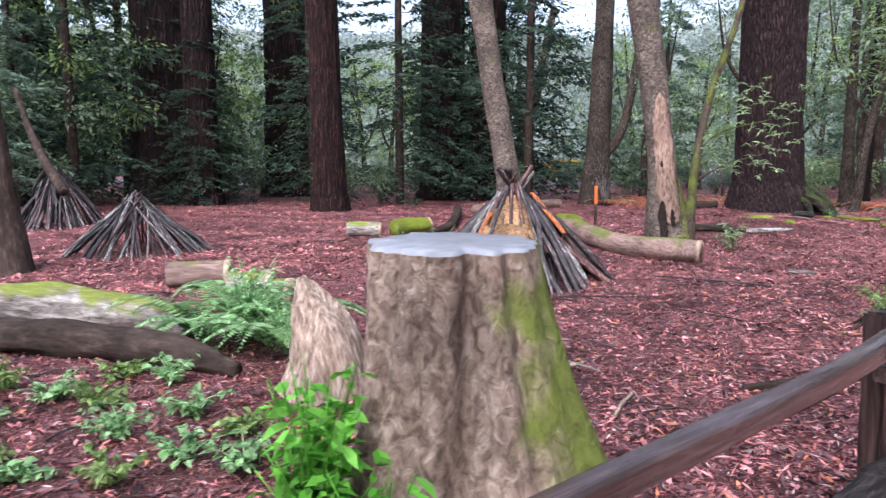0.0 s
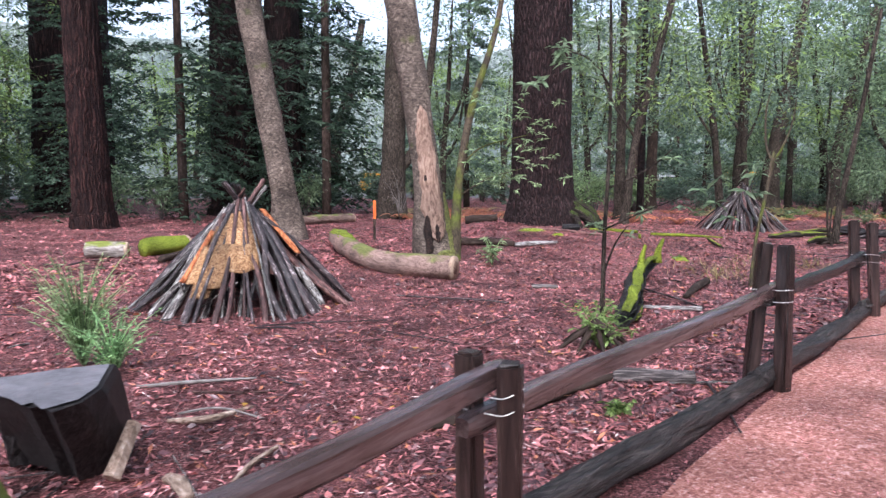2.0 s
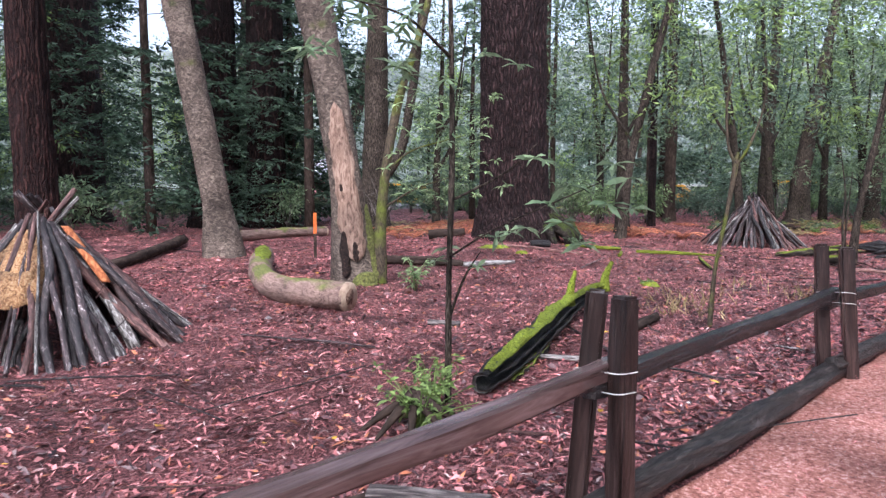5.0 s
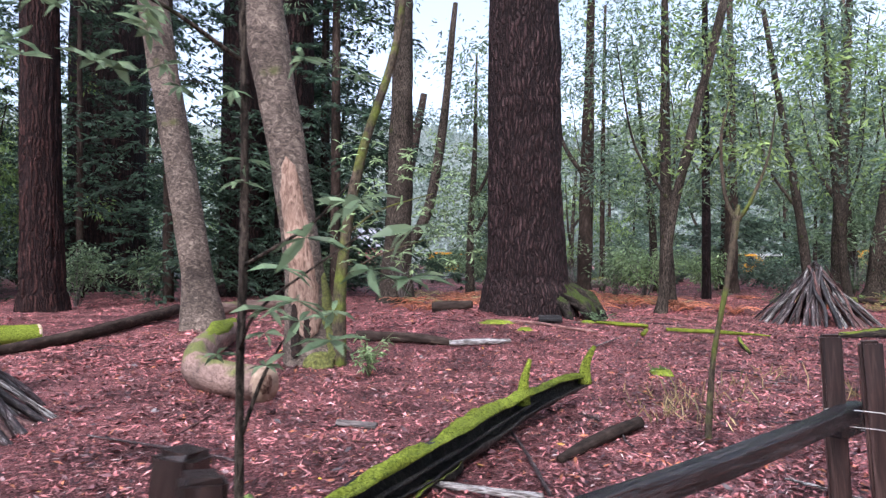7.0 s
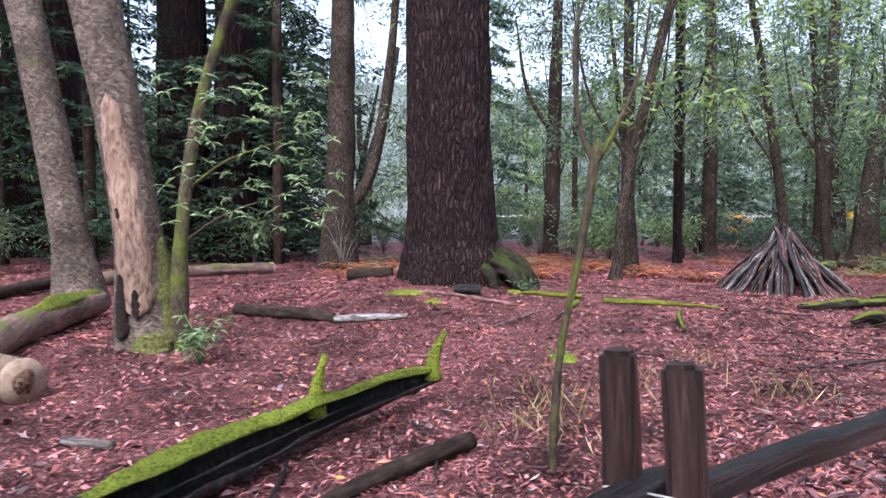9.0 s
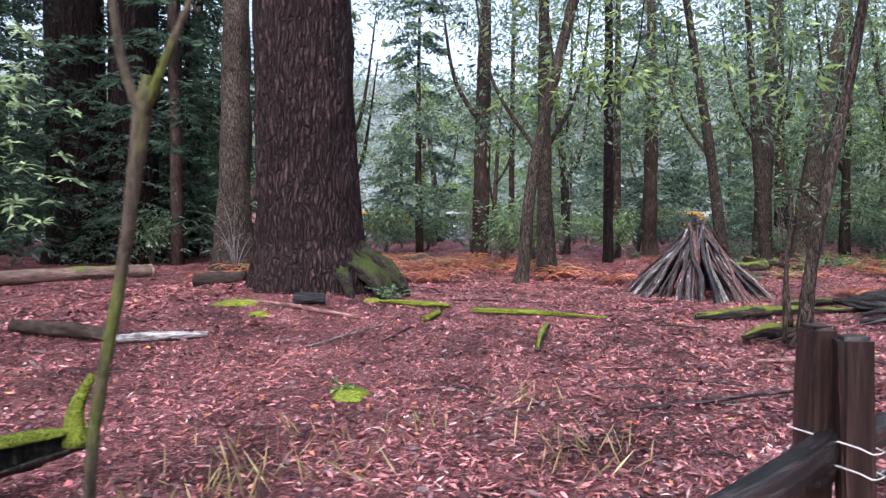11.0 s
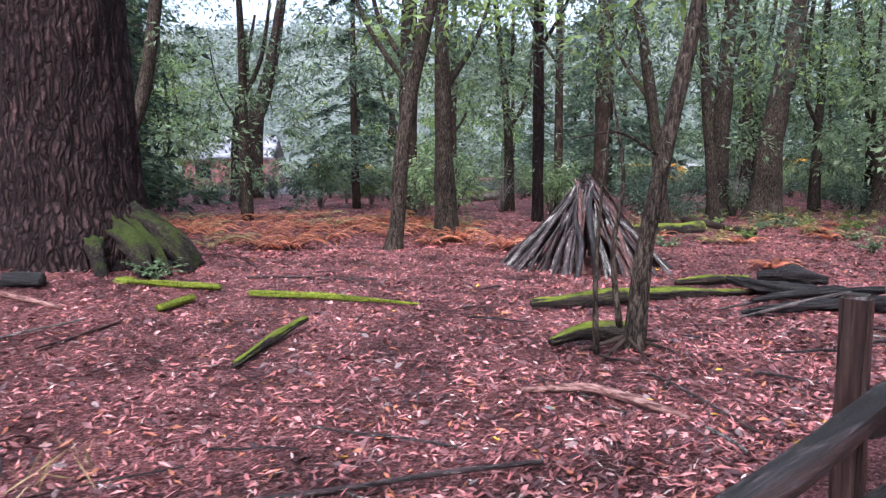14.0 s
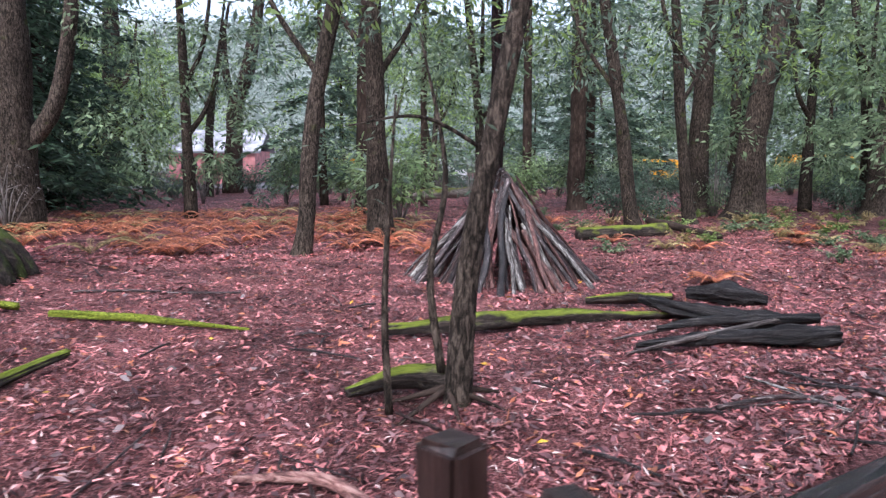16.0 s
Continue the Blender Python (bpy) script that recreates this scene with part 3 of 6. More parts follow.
def clump_crown(name, centers, radius, leaves, r, mat, leaf=(0.11, 0.032), droop=0.3, whorl=0):
    """Leafy clumps of uneven size: leaves in whorls at twig ends."""
    P, A = [], []
    for c in centers:
        R = radius * r.uniform(0.5, 1.3)
        k = max(3, int(leaves * r.uniform(0.5, 1.3)))
        o = r.normal(0, 1, (k, 3)) * np.array([1, 1, 0.55]) * R * 0.55
        if whorl:
            o = np.repeat(o[: max(1, k // whorl)], whorl, axis=0)
            w = np.tile(np.arange(whorl) * 2 * math.pi / whorl, max(1, k // whorl))
            a = np.stack([np.cos(w), np.sin(w), np.full(len(w), 0.25)], 1)
        else:
            a = unit(o) + [0, 0, -0.1]
        P.append(np.asarray(c) + o)
        A.append(a)
    shape = round_leaf_quads if whorl else leaf_quads
    return quads_mesh(name, shape(np.vstack(P), np.vstack(A), leaf[0], leaf[1], r, droop, 0.35), mat)


def flared(base, top, r0, r1, height, flare=1.35):
    """Trunk line and radii from the foot through a point at known height, carried on up."""
    b, t = np.array(base, float), np.array(top, float)
    d = (t - b) / max(0.1, t[2] - b[2])
    end = b + d * height
    end[:2] = b[:2] + (end - b)[:2] * (0.6 if height > 2 * (t[2] - b[2]) else 1)
    k = (t[2] - b[2]) / height
    return [b - [0, 0, 0.25], b + d * 0.35, b + d * 1.2, t, end], [r0 * flare, r0 * (1 + (flare - 1) * 0.45), r0, r1, r1 * (0.25 + 0.3 * k)]


def big_conifer(name, label, base, top, r0, r1, mat, height=26, seed=1, seg=72, rings=60, ridge=0.09, flare=1.35, crown=(7, 25, 3.2, 130), low=None, crown_mat=None, ridge_n=20, ridge_z=0.4):
    r = np.random.default_rng(seed)
    b = (base[0], base[1], gz(base[0], base[1]))
    root = thing(name, label, "tree", at=b)
    loc = lambda p: np.array(p, float) - b
    pts, rad = flared((0, 0, 0), loc(top), r0, r1, height, flare)
    part("trunk", tube_mesh("trunk", pts, rad, mat, seg=seg, rings=rings, ridge=ridge, ridge_n=ridge_n, seed=seed * 3.1, lump=0.05, ridge_z=ridge_z), root)
    cm = crown_mat or M_DARKLEAF
    if crown:
        part("crown", conifer_crown("crown", pts, crown[0], crown[1], crown[2], int(crown[3] * 0.6), cm, r, per=12, leaf=(0.22, 0.07)), root)
    if low:
        C = spline(pts, 40)
        tagged(part("low_branchwork", branch_lines("low_branchwork", C, low[0], low[1], low[2], 26, r, M_DARKBARK, 0.02), root), kind="stuff")
        part("low_foliage", conifer_crown("low_foliage", pts, low[0], low[1], low[2], low[3], cm, r, per=13, leaf=(0.12, 0.035), droop=0.6), root)
    return root


big_conifer("fir_tree", "large furrowed dark brown fir with mossy root flare", (7.95, 17.0), (7.87, 17.0, 5.3), 0.76, 0.7, M_FIR, seed=3, seg=150, rings=150, ridge_n=16, ridge_z=0.9, ridge=0.07, flare=1.42, crown=(9, 26, 3.5, 130))
big_conifer("redwood_tree", "tall straight reddish-brown redwood trunk", (-3.55, 21.6), (-3.65, 21.6, 7.5), 0.5, 0.42, M_REDWOOD_RED, seed=4, crown=(8, 25, 2.8, 100))
big_conifer("redwood_tree", "huge dark brown redwood with deep furrows", (-7.2, 34.5), (-7.1, 34.5, 12), 1.6, 1.5, M_REDWOOD, seed=5, height=34, crown=(14, 33, 4, 120), low=(1.0, 5, 1.9, 50))
big_conifer("redwood_tree", "dark redwood with low hanging foliage", (-0.1, 29.0), (-0.1, 29.0, 9), 0.9, 0.75, M_REDWOOD, seed=6, height=30, crown=(11, 30, 3.6, 120), low=(0.4, 7, 2.6, 160))
big_conifer("redwood_tree", "dark redwood with low hanging foliage", (1.75, 28.4), (1.8, 28.4, 9), 0.68, 0.62, M_REDWOOD, seed=7, height=28, crown=(11, 28, 3.4, 120), low=(0.4, 7, 2.6, 170), crown_mat=M_FIRLEAF)
big_conifer("redwood_tree", "huge dark redwood behind low dark foliage", (-10.6, 26.6), (-10.4, 26.6, 8), 1.3, 1.15, M_REDWOOD, seed=8, height=30, crown=(9, 30, 4, 140), low=(0.3, 8, 4.0, 260))
big_conifer("redwood_tree", "dark redwood with low hanging foliage", (-8.75, 25.2), (-8.7, 25.2, 8), 0.6, 0.5, M_REDWOOD, seed=9, height=26, crown=(9, 25, 2.6, 120), low=(0.2, 6, 1.9, 200))
big_conifer("redwood_tree", "reddish redwood trunk half hidden by leaves", (-16.5, 28.0), (-16.4, 28.0, 8), 0.8, 0.7, M_REDWOOD, seed=10, height=28, crown=(8, 27, 4, 140), low=(1.0, 7, 3.4, 160))


def plain_tree(name, label, line, radii, mat, seed=1, seg=20, rings=40, lump=0.12, ridge=0.0, crown=None, mat_leaf=None, leaf=(0.11, 0.032), extra=None, group=""):
    """A tree or sapling from the line of its trunk (absolute points), its limbs and clumps of leaves."""
    r = np.random.default_rng(seed)
    b = np.array([line[0][0], line[0][1], gz(line[0][0], line[0][1])])
    root = thing(name, label, "tree", group, at=b)
    P = [np.array(p, float) - b for p in line]
    P[0] = np.array([0, 0, -0.15])
    part("trunk", tube_mesh("trunk", P, radii, mat, seg=seg, rings=rings, lump=lump, ridge=ridge, seed=seed * 1.7), root)
    for k, (limb, lr) in enumerate(extra or []):
        part("limb", tube_mesh("limb", [np.array(p, float) - b for p in limb], lr, mat, seg=10, rings=16, lump=0.15, seed=seed + k), root)
    if crown:
        centers, radius, n, whorl = crown
        part("crown", clump_crown("crown", [np.array(c) - b for c in centers], radius, n, r, mat_leaf or M_LAUREL, leaf, whorl=whorl), root)
    return root


def high_clumps(x, y, z0, z1, spread, n, seed):
    r = np.random.default_rng(seed)
    return [(x + r.normal(0, spread), y + r.normal(0, spread), r.uniform(z0, z1)) for _ in range(n)]


plain_tree("tan_tree", "leaning pale tan-barked tree with mossy patches", [(1.68, 16.9, 0), (1.56, 16.9, 0.9), (1.22, 16.9, 3.0), (0.75, 16.9, 6.0), (0.1, 16.9, 11)], [0.46, 0.29, 0.265, 0.27, 0.1], M_TAN, seed=11, seg=40, rings=90, ridge=0.018,
                    crown=(high_clumps(0.4, 16.9, 6.5, 12, 2.2, 70, 1), 0.7, 50, 0), leaf=(0.18, 0.055))
tree_g = plain_tree("tan_tree", "leaning peeled tan tree with a rotten hollow at its foot", [(4.21, 12.9, 0), (4.09, 12.9, 1.0), (3.87, 12.9, 2.6), (3.47, 12.9, 5.0), (2.8, 12.9, 10)], [0.43, 0.255, 0.245, 0.28, 0.1], M_TAN, seed=12, seg=40, rings=90, ridge=0.018,
                    crown=(high_clumps(3.0, 12.9, 6.0, 11, 1.9, 60, 2), 0.7, 50, 0), leaf=(0.18, 0.055))


def trunk_patch(name, line, radii, u0, u1, w0, w1, mat, parent, label, proud=0.012, seed=0.0):
    """A patch of other surface that wraps part of a trunk, with a ragged outline."""
    C, n, k = spline(line, 60), 26, 14
    R = np.interp(np.linspace(0, 1, 60), np.linspace(0, 1, len(radii)), radii)
    verts, faces = [], []
    for i in range(n):
        u = u0 + (u1 - u0) * i / (n - 1)
        f = u * 59
        i0 = min(int(f), 58)
        c = C[i0] + (C[i0 + 1] - C[i0]) * (f - i0)
        r0 = R[i0]
        taper = math.sin(math.pi * i / (n - 1)) ** 0.35
        for j in range(k):
            q = j / (k - 1) * 2 - 1
            e = 1 + 0.4 * noise.noise((u * 26 + seed, q * 1.5, 1)) + 0.15 * noise.noise((u * 90 + seed, q * 3, 4))
            w = (w0 + w1) / 2 + (w1 - w0) / 2 * q * taper * e
            edge = 1 - abs(q) ** 4
            rr = r0 * (1 + 0.08 * edge) + proud * edge + 0.01 * noise.noise((w * 4 + seed, u * 60, 2)) - (0.03 * (1 - edge))
            verts.append((c[0] + math.cos(w) * rr, c[1] + math.sin(w) * rr, c[2]))
    for i in range(n - 1):
        for j in range(k - 1):
            a = i * k + j
            faces.append((a, a + 1, a + k + 1, a + k))
    return part(name, mesh_of(name, verts, faces, mat), parent, label)


G_LINE = [(0, 0, -0.15), (-0.12, 0, 1.17), (-0.34, 0, 2.77), (-0.74, 0, 5.17), (-1.41, 0, 10.17)]
G_R = [0.43, 0.255, 0.245, 0.28, 0.1]
trunk_patch("peeled_wood", G_LINE, G_R, 0.1, 0.5, math.radians(222), math.radians(322), M_TAN_BARE, tree_g, "peeled pinkish bare wood", 0.012, 1.0)
# hollows are raised patches, their inner shade is put into the colour
trunk_patch("hollow", G_LINE, G_R, 0.055, 0.19, math.radians(232), math.radians(262), M_HOLLOW, tree_g, "rotten hollow with painted-in dark", 0.03, 3.0)
trunk_patch("hollow", G_LINE, G_R, 0.1, 0.16, math.radians(262), math.radians(284), M_HOLLOW, tree_g, "rotten pocket with painted-in dark", 0.03, 7.0)
trunk_patch("hollow", G_LINE, G_R, 0.295, 0.315, math.radians(244), math.radians(262), M_HOLLOW, tree_g, "small peck hole painted dark", 0.024, 9.0)
trunk_patch("moss_side", G_LINE, G_R, 0.0, 0.26, math.radians(-45), math.radians(25), M_STUMPMOSS, tree_g, "mossy side of the trunk", 0.02, 5.0)
trunk_patch("moss_foot", G_LINE, G_R, 0.0, 0.07, math.radians(262), math.radians(325), M_STUMPMOSS, tree_g, "mossy foot of the trunk", 0.03, 11.0)
plain_tree("mossy_sapling", "slender curved mossy trunk growing beside a tan tree", [(4.55, 12.75, 0), (4.6, 12.75, 1.1), (4.85, 12.75, 2.6), (5.35, 12.75, 4.3), (5.6, 12.75, 7)], [0.12, 0.075, 0.065, 0.05, 0.025], M_MOSSBARK, seed=13, seg=14,
           crown=([(5.5 + 0.6 * math.sin(i * 2.4), 12.4 + 0.4 * math.cos(i * 1.7), 1.15 + 0.045 * i) for i in range(38)] + high_clumps(5.5, 12.8, 5, 8, 0.8, 22, 3), 0.34, 18, 6), mat_leaf=M_GLOSSY, leaf=(0.13, 0.034),
           extra=[([(4.7, 12.75, 1.6), (5.1, 12.8, 1.9), (5.8, 12.4, 2.1)], [0.02, 0.014, 0.005]), ([(4.62, 12.75, 1.0), (5.1, 12.6, 1.3), (5.7, 12.4, 1.5)], [0.018, 0.012, 0.005])])
plain_tree("fir_tree", "straight brown-barked tree with mossy foot", [(5.35, 24.6, 0), (5.42, 24.6, 1.2), (5.55, 24.6, 6), (5.7, 24.6, 16)], [0.62, 0.43, 0.33, 0.16], M_BARK, seed=14, seg=36, rings=50, ridge=0.03,
           crown=(high_clumps(5.7, 24.6, 7, 16, 2.2, 70, 4), 0.8, 50, 0), leaf=(0.2, 0.06), extra=[([(5.45, 24.6, 1.2), (6.3, 24.7, 2.4), (6.8, 24.8, 5.0), (7.2, 24.8, 9)], [0.2, 0.16, 0.14, 0.08])])
SPECS = [
    # label, foot, middle, top, radii, bark
    ("dark slender trunk with sparse leaves", (12.5, 29.2), (12.62, 29.2, 4), (12.8, 29.2, 12), (0.5, 0.36, 0.2), M_DARKBARK),
    ("straight mossy brown trunk swelling at the foot", (13.0, 22.3), (12.92, 22.3, 2.6), (12.85, 22.3, 10), (0.38, 0.22, 0.12), M_BARK),
    ("leaning dark mossy trunk", (11.8, 19.9), (12.15, 19.9, 2.4), (13.4, 19.9, 7.5), (0.22, 0.16, 0.17), M_BARK),
    ("straight dark reddish slender trunk", (15.75, 25.8), (15.7, 25.8, 4), (15.6, 25.8, 13), (0.24, 0.19, 0.12), M_REDWOOD),
    ("slender trunk leaning over the log tepee", (18.7, 24.6), (18.2, 24.6, 2.6), (17.0, 24.6, 9), (0.26, 0.19, 0.12), M_BARK),
    ("broad brown leaning trunk", (22.2, 26.4), (22.45, 26.4, 2.5), (23.6, 26.4, 9), (0.75, 0.42, 0.22), M_BARK),
    ("brown trunk beside a broader one", (21.3, 27.2), (21.35, 27.2, 3), (21.7, 27.2, 11), (0.5, 0.32, 0.18), M_BARK),
    ("thin crooked grey trunk", (20.2, 25.0), (19.8, 25.0, 2.4), (19.2, 25.0, 9), (0.24, 0.17, 0.1), M_BARK),
    ("straight dark slender trunk", (17.05, 28.6), (17.0, 28.6, 4), (16.95, 28.6, 12), (0.22, 0.16, 0.1), M_DARKBARK),
    ("dark trunk among conifer boughs", (19.0, 30.6), (19.0, 30.6, 4), (18.9, 30.6, 12), (0.48, 0.32, 0.18), M_DARKBARK),
    ("slim leaning trunk at the clearing's edge", (4.9, 42.2), (5.2, 42.2, 3.2), (6.2, 42.2, 8), (0.34, 0.24, 0.1), M_BARK),
    ("dark conifer trunk with grey boughs", (-1.0, 47.0), (-0.9, 47.0, 4), (-0.5, 47.0, 13), (0.9, 0.7, 0.45), M_DARKBARK),
    ("thin straight young trunk", (14.4, 33.0), (14.4, 33.0, 4), (14.5, 33.0, 12), (0.2, 0.14, 0.1), M_DARKBARK),
    ("brown trunk leaning to the path", (26.5, 27.5), (26.8, 27.5, 3), (28.3, 27.5, 9), (0.5, 0.36, 0.2), M_BARK),
    ("slim mossy trunk among leafy boughs", (24.3, 31.0), (24.2, 31.0, 4), (24.0, 31.0, 12), (0.3, 0.22, 0.14), M_BARK),
]
for i, (lab, foot, mid, top, rad, bark) in enumerate(SPECS):
    g0 = gz(*foot)
    far = foot[1] > 27
    plain_tree("woodland_tree", lab, [(*foot, g0), ((foot[0] * 0.7 + mid[0] * 0.3), foot[1], g0 + 0.5), mid, top], [rad[0] * 0.9, rad[0] * 0.6, rad[1] * 0.72, rad[2] * 0.6], bark, seed=20 + i, seg=16, rings=36, lump=0.18,
               crown=(high_clumps(top[0], top[1], 3.0, top[2] + 2, 2.1, 70, 50 + i), 0.8, 40, 0), leaf=(0.22, 0.065), mat_leaf=(M_LAUREL, M_FIRLEAF, M_LIME)[i % 3],
               extra=[([mid, (mid[0] + (0.9 if i % 2 else -0.9), mid[1] + 0.3, mid[2] + 1.6), (mid[0] + (1.3 if i % 2 else -1.3), mid[1] + 0.5, mid[2] + 4.2)], [rad[1] * 0.3, rad[1] * 0.2, rad[1] * 0.06])])
plain_tree("forked_tree", "dark forked tree at the clearing's far edge", [(5.1, 46.5, 0), (5.3, 46.5, 2.2), (5.5, 46.5, 4.0), (6.2, 46.5, 6.0), (7.2, 46.5, 11)], [0.55, 0.42, 0.42, 0.36, 0.2], M_DARKBARK, seed=40, seg=16,
           extra=[([(5.45, 46.5, 3.8), (5.0, 46.5, 5.4), (5.0, 46.5, 8)], [0.26, 0.2, 0.1])])
plain_tree("dark_tree", "dark trunk leaning at the clearing's edge", [(-6.3, 9.9, 0), (-6.35, 9.9, 1.0), (-6.45, 9.9, 2.7), (-6.9, 9.9, 7)], [0.36, 0.2, 0.15, 0.1], M_DARKBARK, seed=41, seg=20,
           extra=[([(-6.3, 11.5, 0.9), (-7.0, 12.0, 1.7), (-7.6, 12.5, 2.7)], [0.09, 0.07, 0.04])])
plain_tree("sapling", "thin mossy sapling with forked bare twigs", [(7.82, 8.86, 0), (7.87, 8.86, 0.5), (7.98, 8.86, 1.1), (8.06, 8.86, 1.6), (8.08, 8.86, 1.75)], [0.028, 0.022, 0.022, 0.03, 0.014], M_MOSSBARK, seed=42, seg=10, rings=30, lump=0.35,
           extra=[([(8.06, 8.86, 1.6), (7.98, 8.9, 1.85), (7.95, 8.9, 2.3), (8.02, 8.9, 2.6)], [0.018, 0.015, 0.012, 0.006]), ([(8.06, 8.86, 1.6), (8.16, 8.8, 1.8), (8.3, 8.8, 2.15), (8.35, 8.8, 2.5)], [0.018, 0.014, 0.01, 0.005])])
plain_tree("sapling", "thin dark laurel sapling with a few glossy leaves", [(4.54, 6.87, 0), (4.54, 6.87, 0.7), (4.56, 6.87, 1.5), (4.55, 6.87, 2.6), (4.5, 6.87, 3.6)], [0.026, 0.021, 0.019, 0.016, 0.008], M_BARK, seed=43, seg=10, rings=30, lump=0.3,
           extra=[([(4.54, 6.87, 0.45), (4.65, 6.85, 0.75), (4.76, 6.8, 0.95)], [0.012, 0.01, 0.004]), ([(4.55, 6.87, 2.3), (4.2, 6.6, 2.5), (3.8, 6.4, 2.55)], [0.012, 0.009, 0.004]), ([(4.55, 6.87, 1.3), (4.9, 6.7, 1.5), (5.1, 6.6, 1.7)], [0.01, 0.008, 0.003]), ([(4.54, 6.87, 0.9), (4.75, 6.3, 1.15), (5.2, 5.7, 1.45)], [0.009, 0.006, 0.003])],
           crown=([(4.78, 6.78, 1.0), (4.2, 6.6, 2.45), (3.9, 6.45, 2.5), (3.7, 6.35, 2.45), (4.5, 6.8, 2.9), (4.7, 6.9, 2.8), (4.4, 6.7, 3.1), (5.0, 6.65, 1.6), (4.3, 6.6, 2.8), (4.85, 6.8, 1.05), (4.35, 6.9, 0.95), (4.75, 7.0, 0.8), (4.5, 6.8, 1.7), (4.45, 6.9, 2.1), (4.2, 6.7, 2.2), (4.9, 6.9, 2.4), (3.83, 6.6, 2.2), (4.0, 6.6, 2.3), (3.6, 6.5, 2.25), (4.3, 6.7, 2.45), (4.1, 6.6, 2.5), (3.75, 6.5, 2.4), (3.95, 6.7, 2.6), (5.05, 5.75, 1.4), (5.25, 5.7, 1.5), (4.8, 5.8, 1.25), (5.15, 5.8, 1.3)], 0.24, 16, 6), mat_leaf=M_LAUREL, leaf=(0.13, 0.035))
plain_tree("sapling", "leaning grey-brown sapling rooted in a mossy stump", [(13.5, 13.4, 0), (13.56, 13.4, 0.6), (13.72, 13.4, 1.5), (13.95, 13.4, 2.7), (14.3, 13.4, 5)], [0.1, 0.066, 0.06, 0.055, 0.035], M_BARK, seed=44, seg=16, rings=36,
           extra=[([(13.1, 13.1, -0.1), (13.08, 13.1, 0.4), (13.1, 13.1, 0.9), (13.15, 13.1, 1.6)], [0.025, 0.02, 0.015, 0.006]), ([(13.42, 13.5, 0.0), (13.35, 13.5, 0.6), (13.45, 13.6, 1.2), (13.3, 13.6, 2.0)], [0.028, 0.022, 0.016, 0.006]), ([(13.7, 13.4, 1.3), (13.3, 13.3, 1.5), (12.9, 13.2, 1.45)], [0.014, 0.01, 0.004])],
           crown=(high_clumps(13.4, 13.3, 1.1, 2.6, 0.55, 16, 9), 0.22, 14, 0), mat_leaf=M_FIRLEAF, leaf=(0.06, 0.014))


# ---------- background wood ----------
def fir_kind(seed, height, reach, mat, boughs=80):
    r = np.random.default_rng(seed)
    reach = reach * 1.35
    root = thing("young_conifer", "young conifer with drooping green sprays", "tree", "background trees", at=(0, 0, 0))
    pts = [(0, 0, -0.3), (0.05, 0, height * 0.4), (0, 0.1, height)]
    part("trunk", tube_mesh("trunk", pts, [0.17, 0.12, 0.03], M_DARKBARK, seg=8, rings=14, lump=0.15), root)
    tagged(part("branchwork", branch_lines("branchwork", spline(pts, 30), 0.8, height * 0.9, reach, 24, r, M_DARKBARK), root), kind="stuff")
    part("crown", conifer_crown("crown", pts, 0.9, height, reach, boughs, mat, r, per=9, leaf=(0.27, 0.075)), root)
    return root


def laurel_kind(seed, height, lean, mat):
    r = np.random.default_rng(seed)
    root = thing("laurel_tree", "laurel tree with thin mossy stems and loose leaf clumps", "tree", "background trees", at=(0, 0, 0))
    pts = [(0, 0, -0.3), (0.1 * lean, 0, height * 0.25), (0.6 * lean, 0.2, height * 0.6), (1.3 * lean, 0.3, height)]
    part("trunk", tube_mesh("trunk", pts, [0.22, 0.16, 0.11, 0.04], M_BARK, seg=10, rings=20, lump=0.2, seed=seed), root)
    for k in range(2):
        w = r.uniform(0, 6.28)
        q = np.array([0.1 * lean + 0.1 * k, 0, height * (0.25 + 0.15 * k)])
        part("limb", tube_mesh("limb", [q, q + [math.cos(w) * 0.8, math.sin(w) * 0.8, 1.4], q + [math.cos(w) * 1.4, math.sin(w) * 1.4, height * 0.5]], [0.09, 0.07, 0.02], M_BARK, seg=8, rings=12, lump=0.2), root)
    cs = [(lean * (0.2 + z / height) + r.normal(0, 1.9), r.normal(0, 1.8), z) for z in r.uniform(1.2, height * 1.05, 64)]
    part("crown", clump_crown("crown", cs, 0.62, 84, r, mat, (0.21, 0.075), droop=0.45), root)
    return root


def shrub_kind(seed, mat, h, label, twig=M_GREYTWIG, leaves=26, leaf=(0.15, 0.05), spread=0.8):
    r = np.random.default_rng(seed)
    root = thing("shrub", label, "shrub", "understorey shrubs", at=(0, 0, 0))
    v, f, tips = [], [], []
    for _ in range(14):
        w, q = r.uniform(0, 6.28), r.uniform(0.3, 1)
        tip = np.array([math.cos(w) * spread * q, math.sin(w) * spread * q, h * r.uniform(0.5, 1.05)])
        mid = tip * [0.4, 0.4, 0.6] + r.normal(0, 0.07, 3)
        tube([(0, 0, -0.1), mid, tip], [0.014, 0.01, 0.003], 4, 4, verts=v, faces=f)
        tips += [tip, mid * 0.4 + tip * 0.6, mid]
    tagged(part("stemwork", mesh_of("stemwork", v, f, twig), root), kind="stuff")
    if leaves:
        part("foliage", clump_crown("foliage", tips, 0.36, leaves, r, mat, leaf), root)
    return root


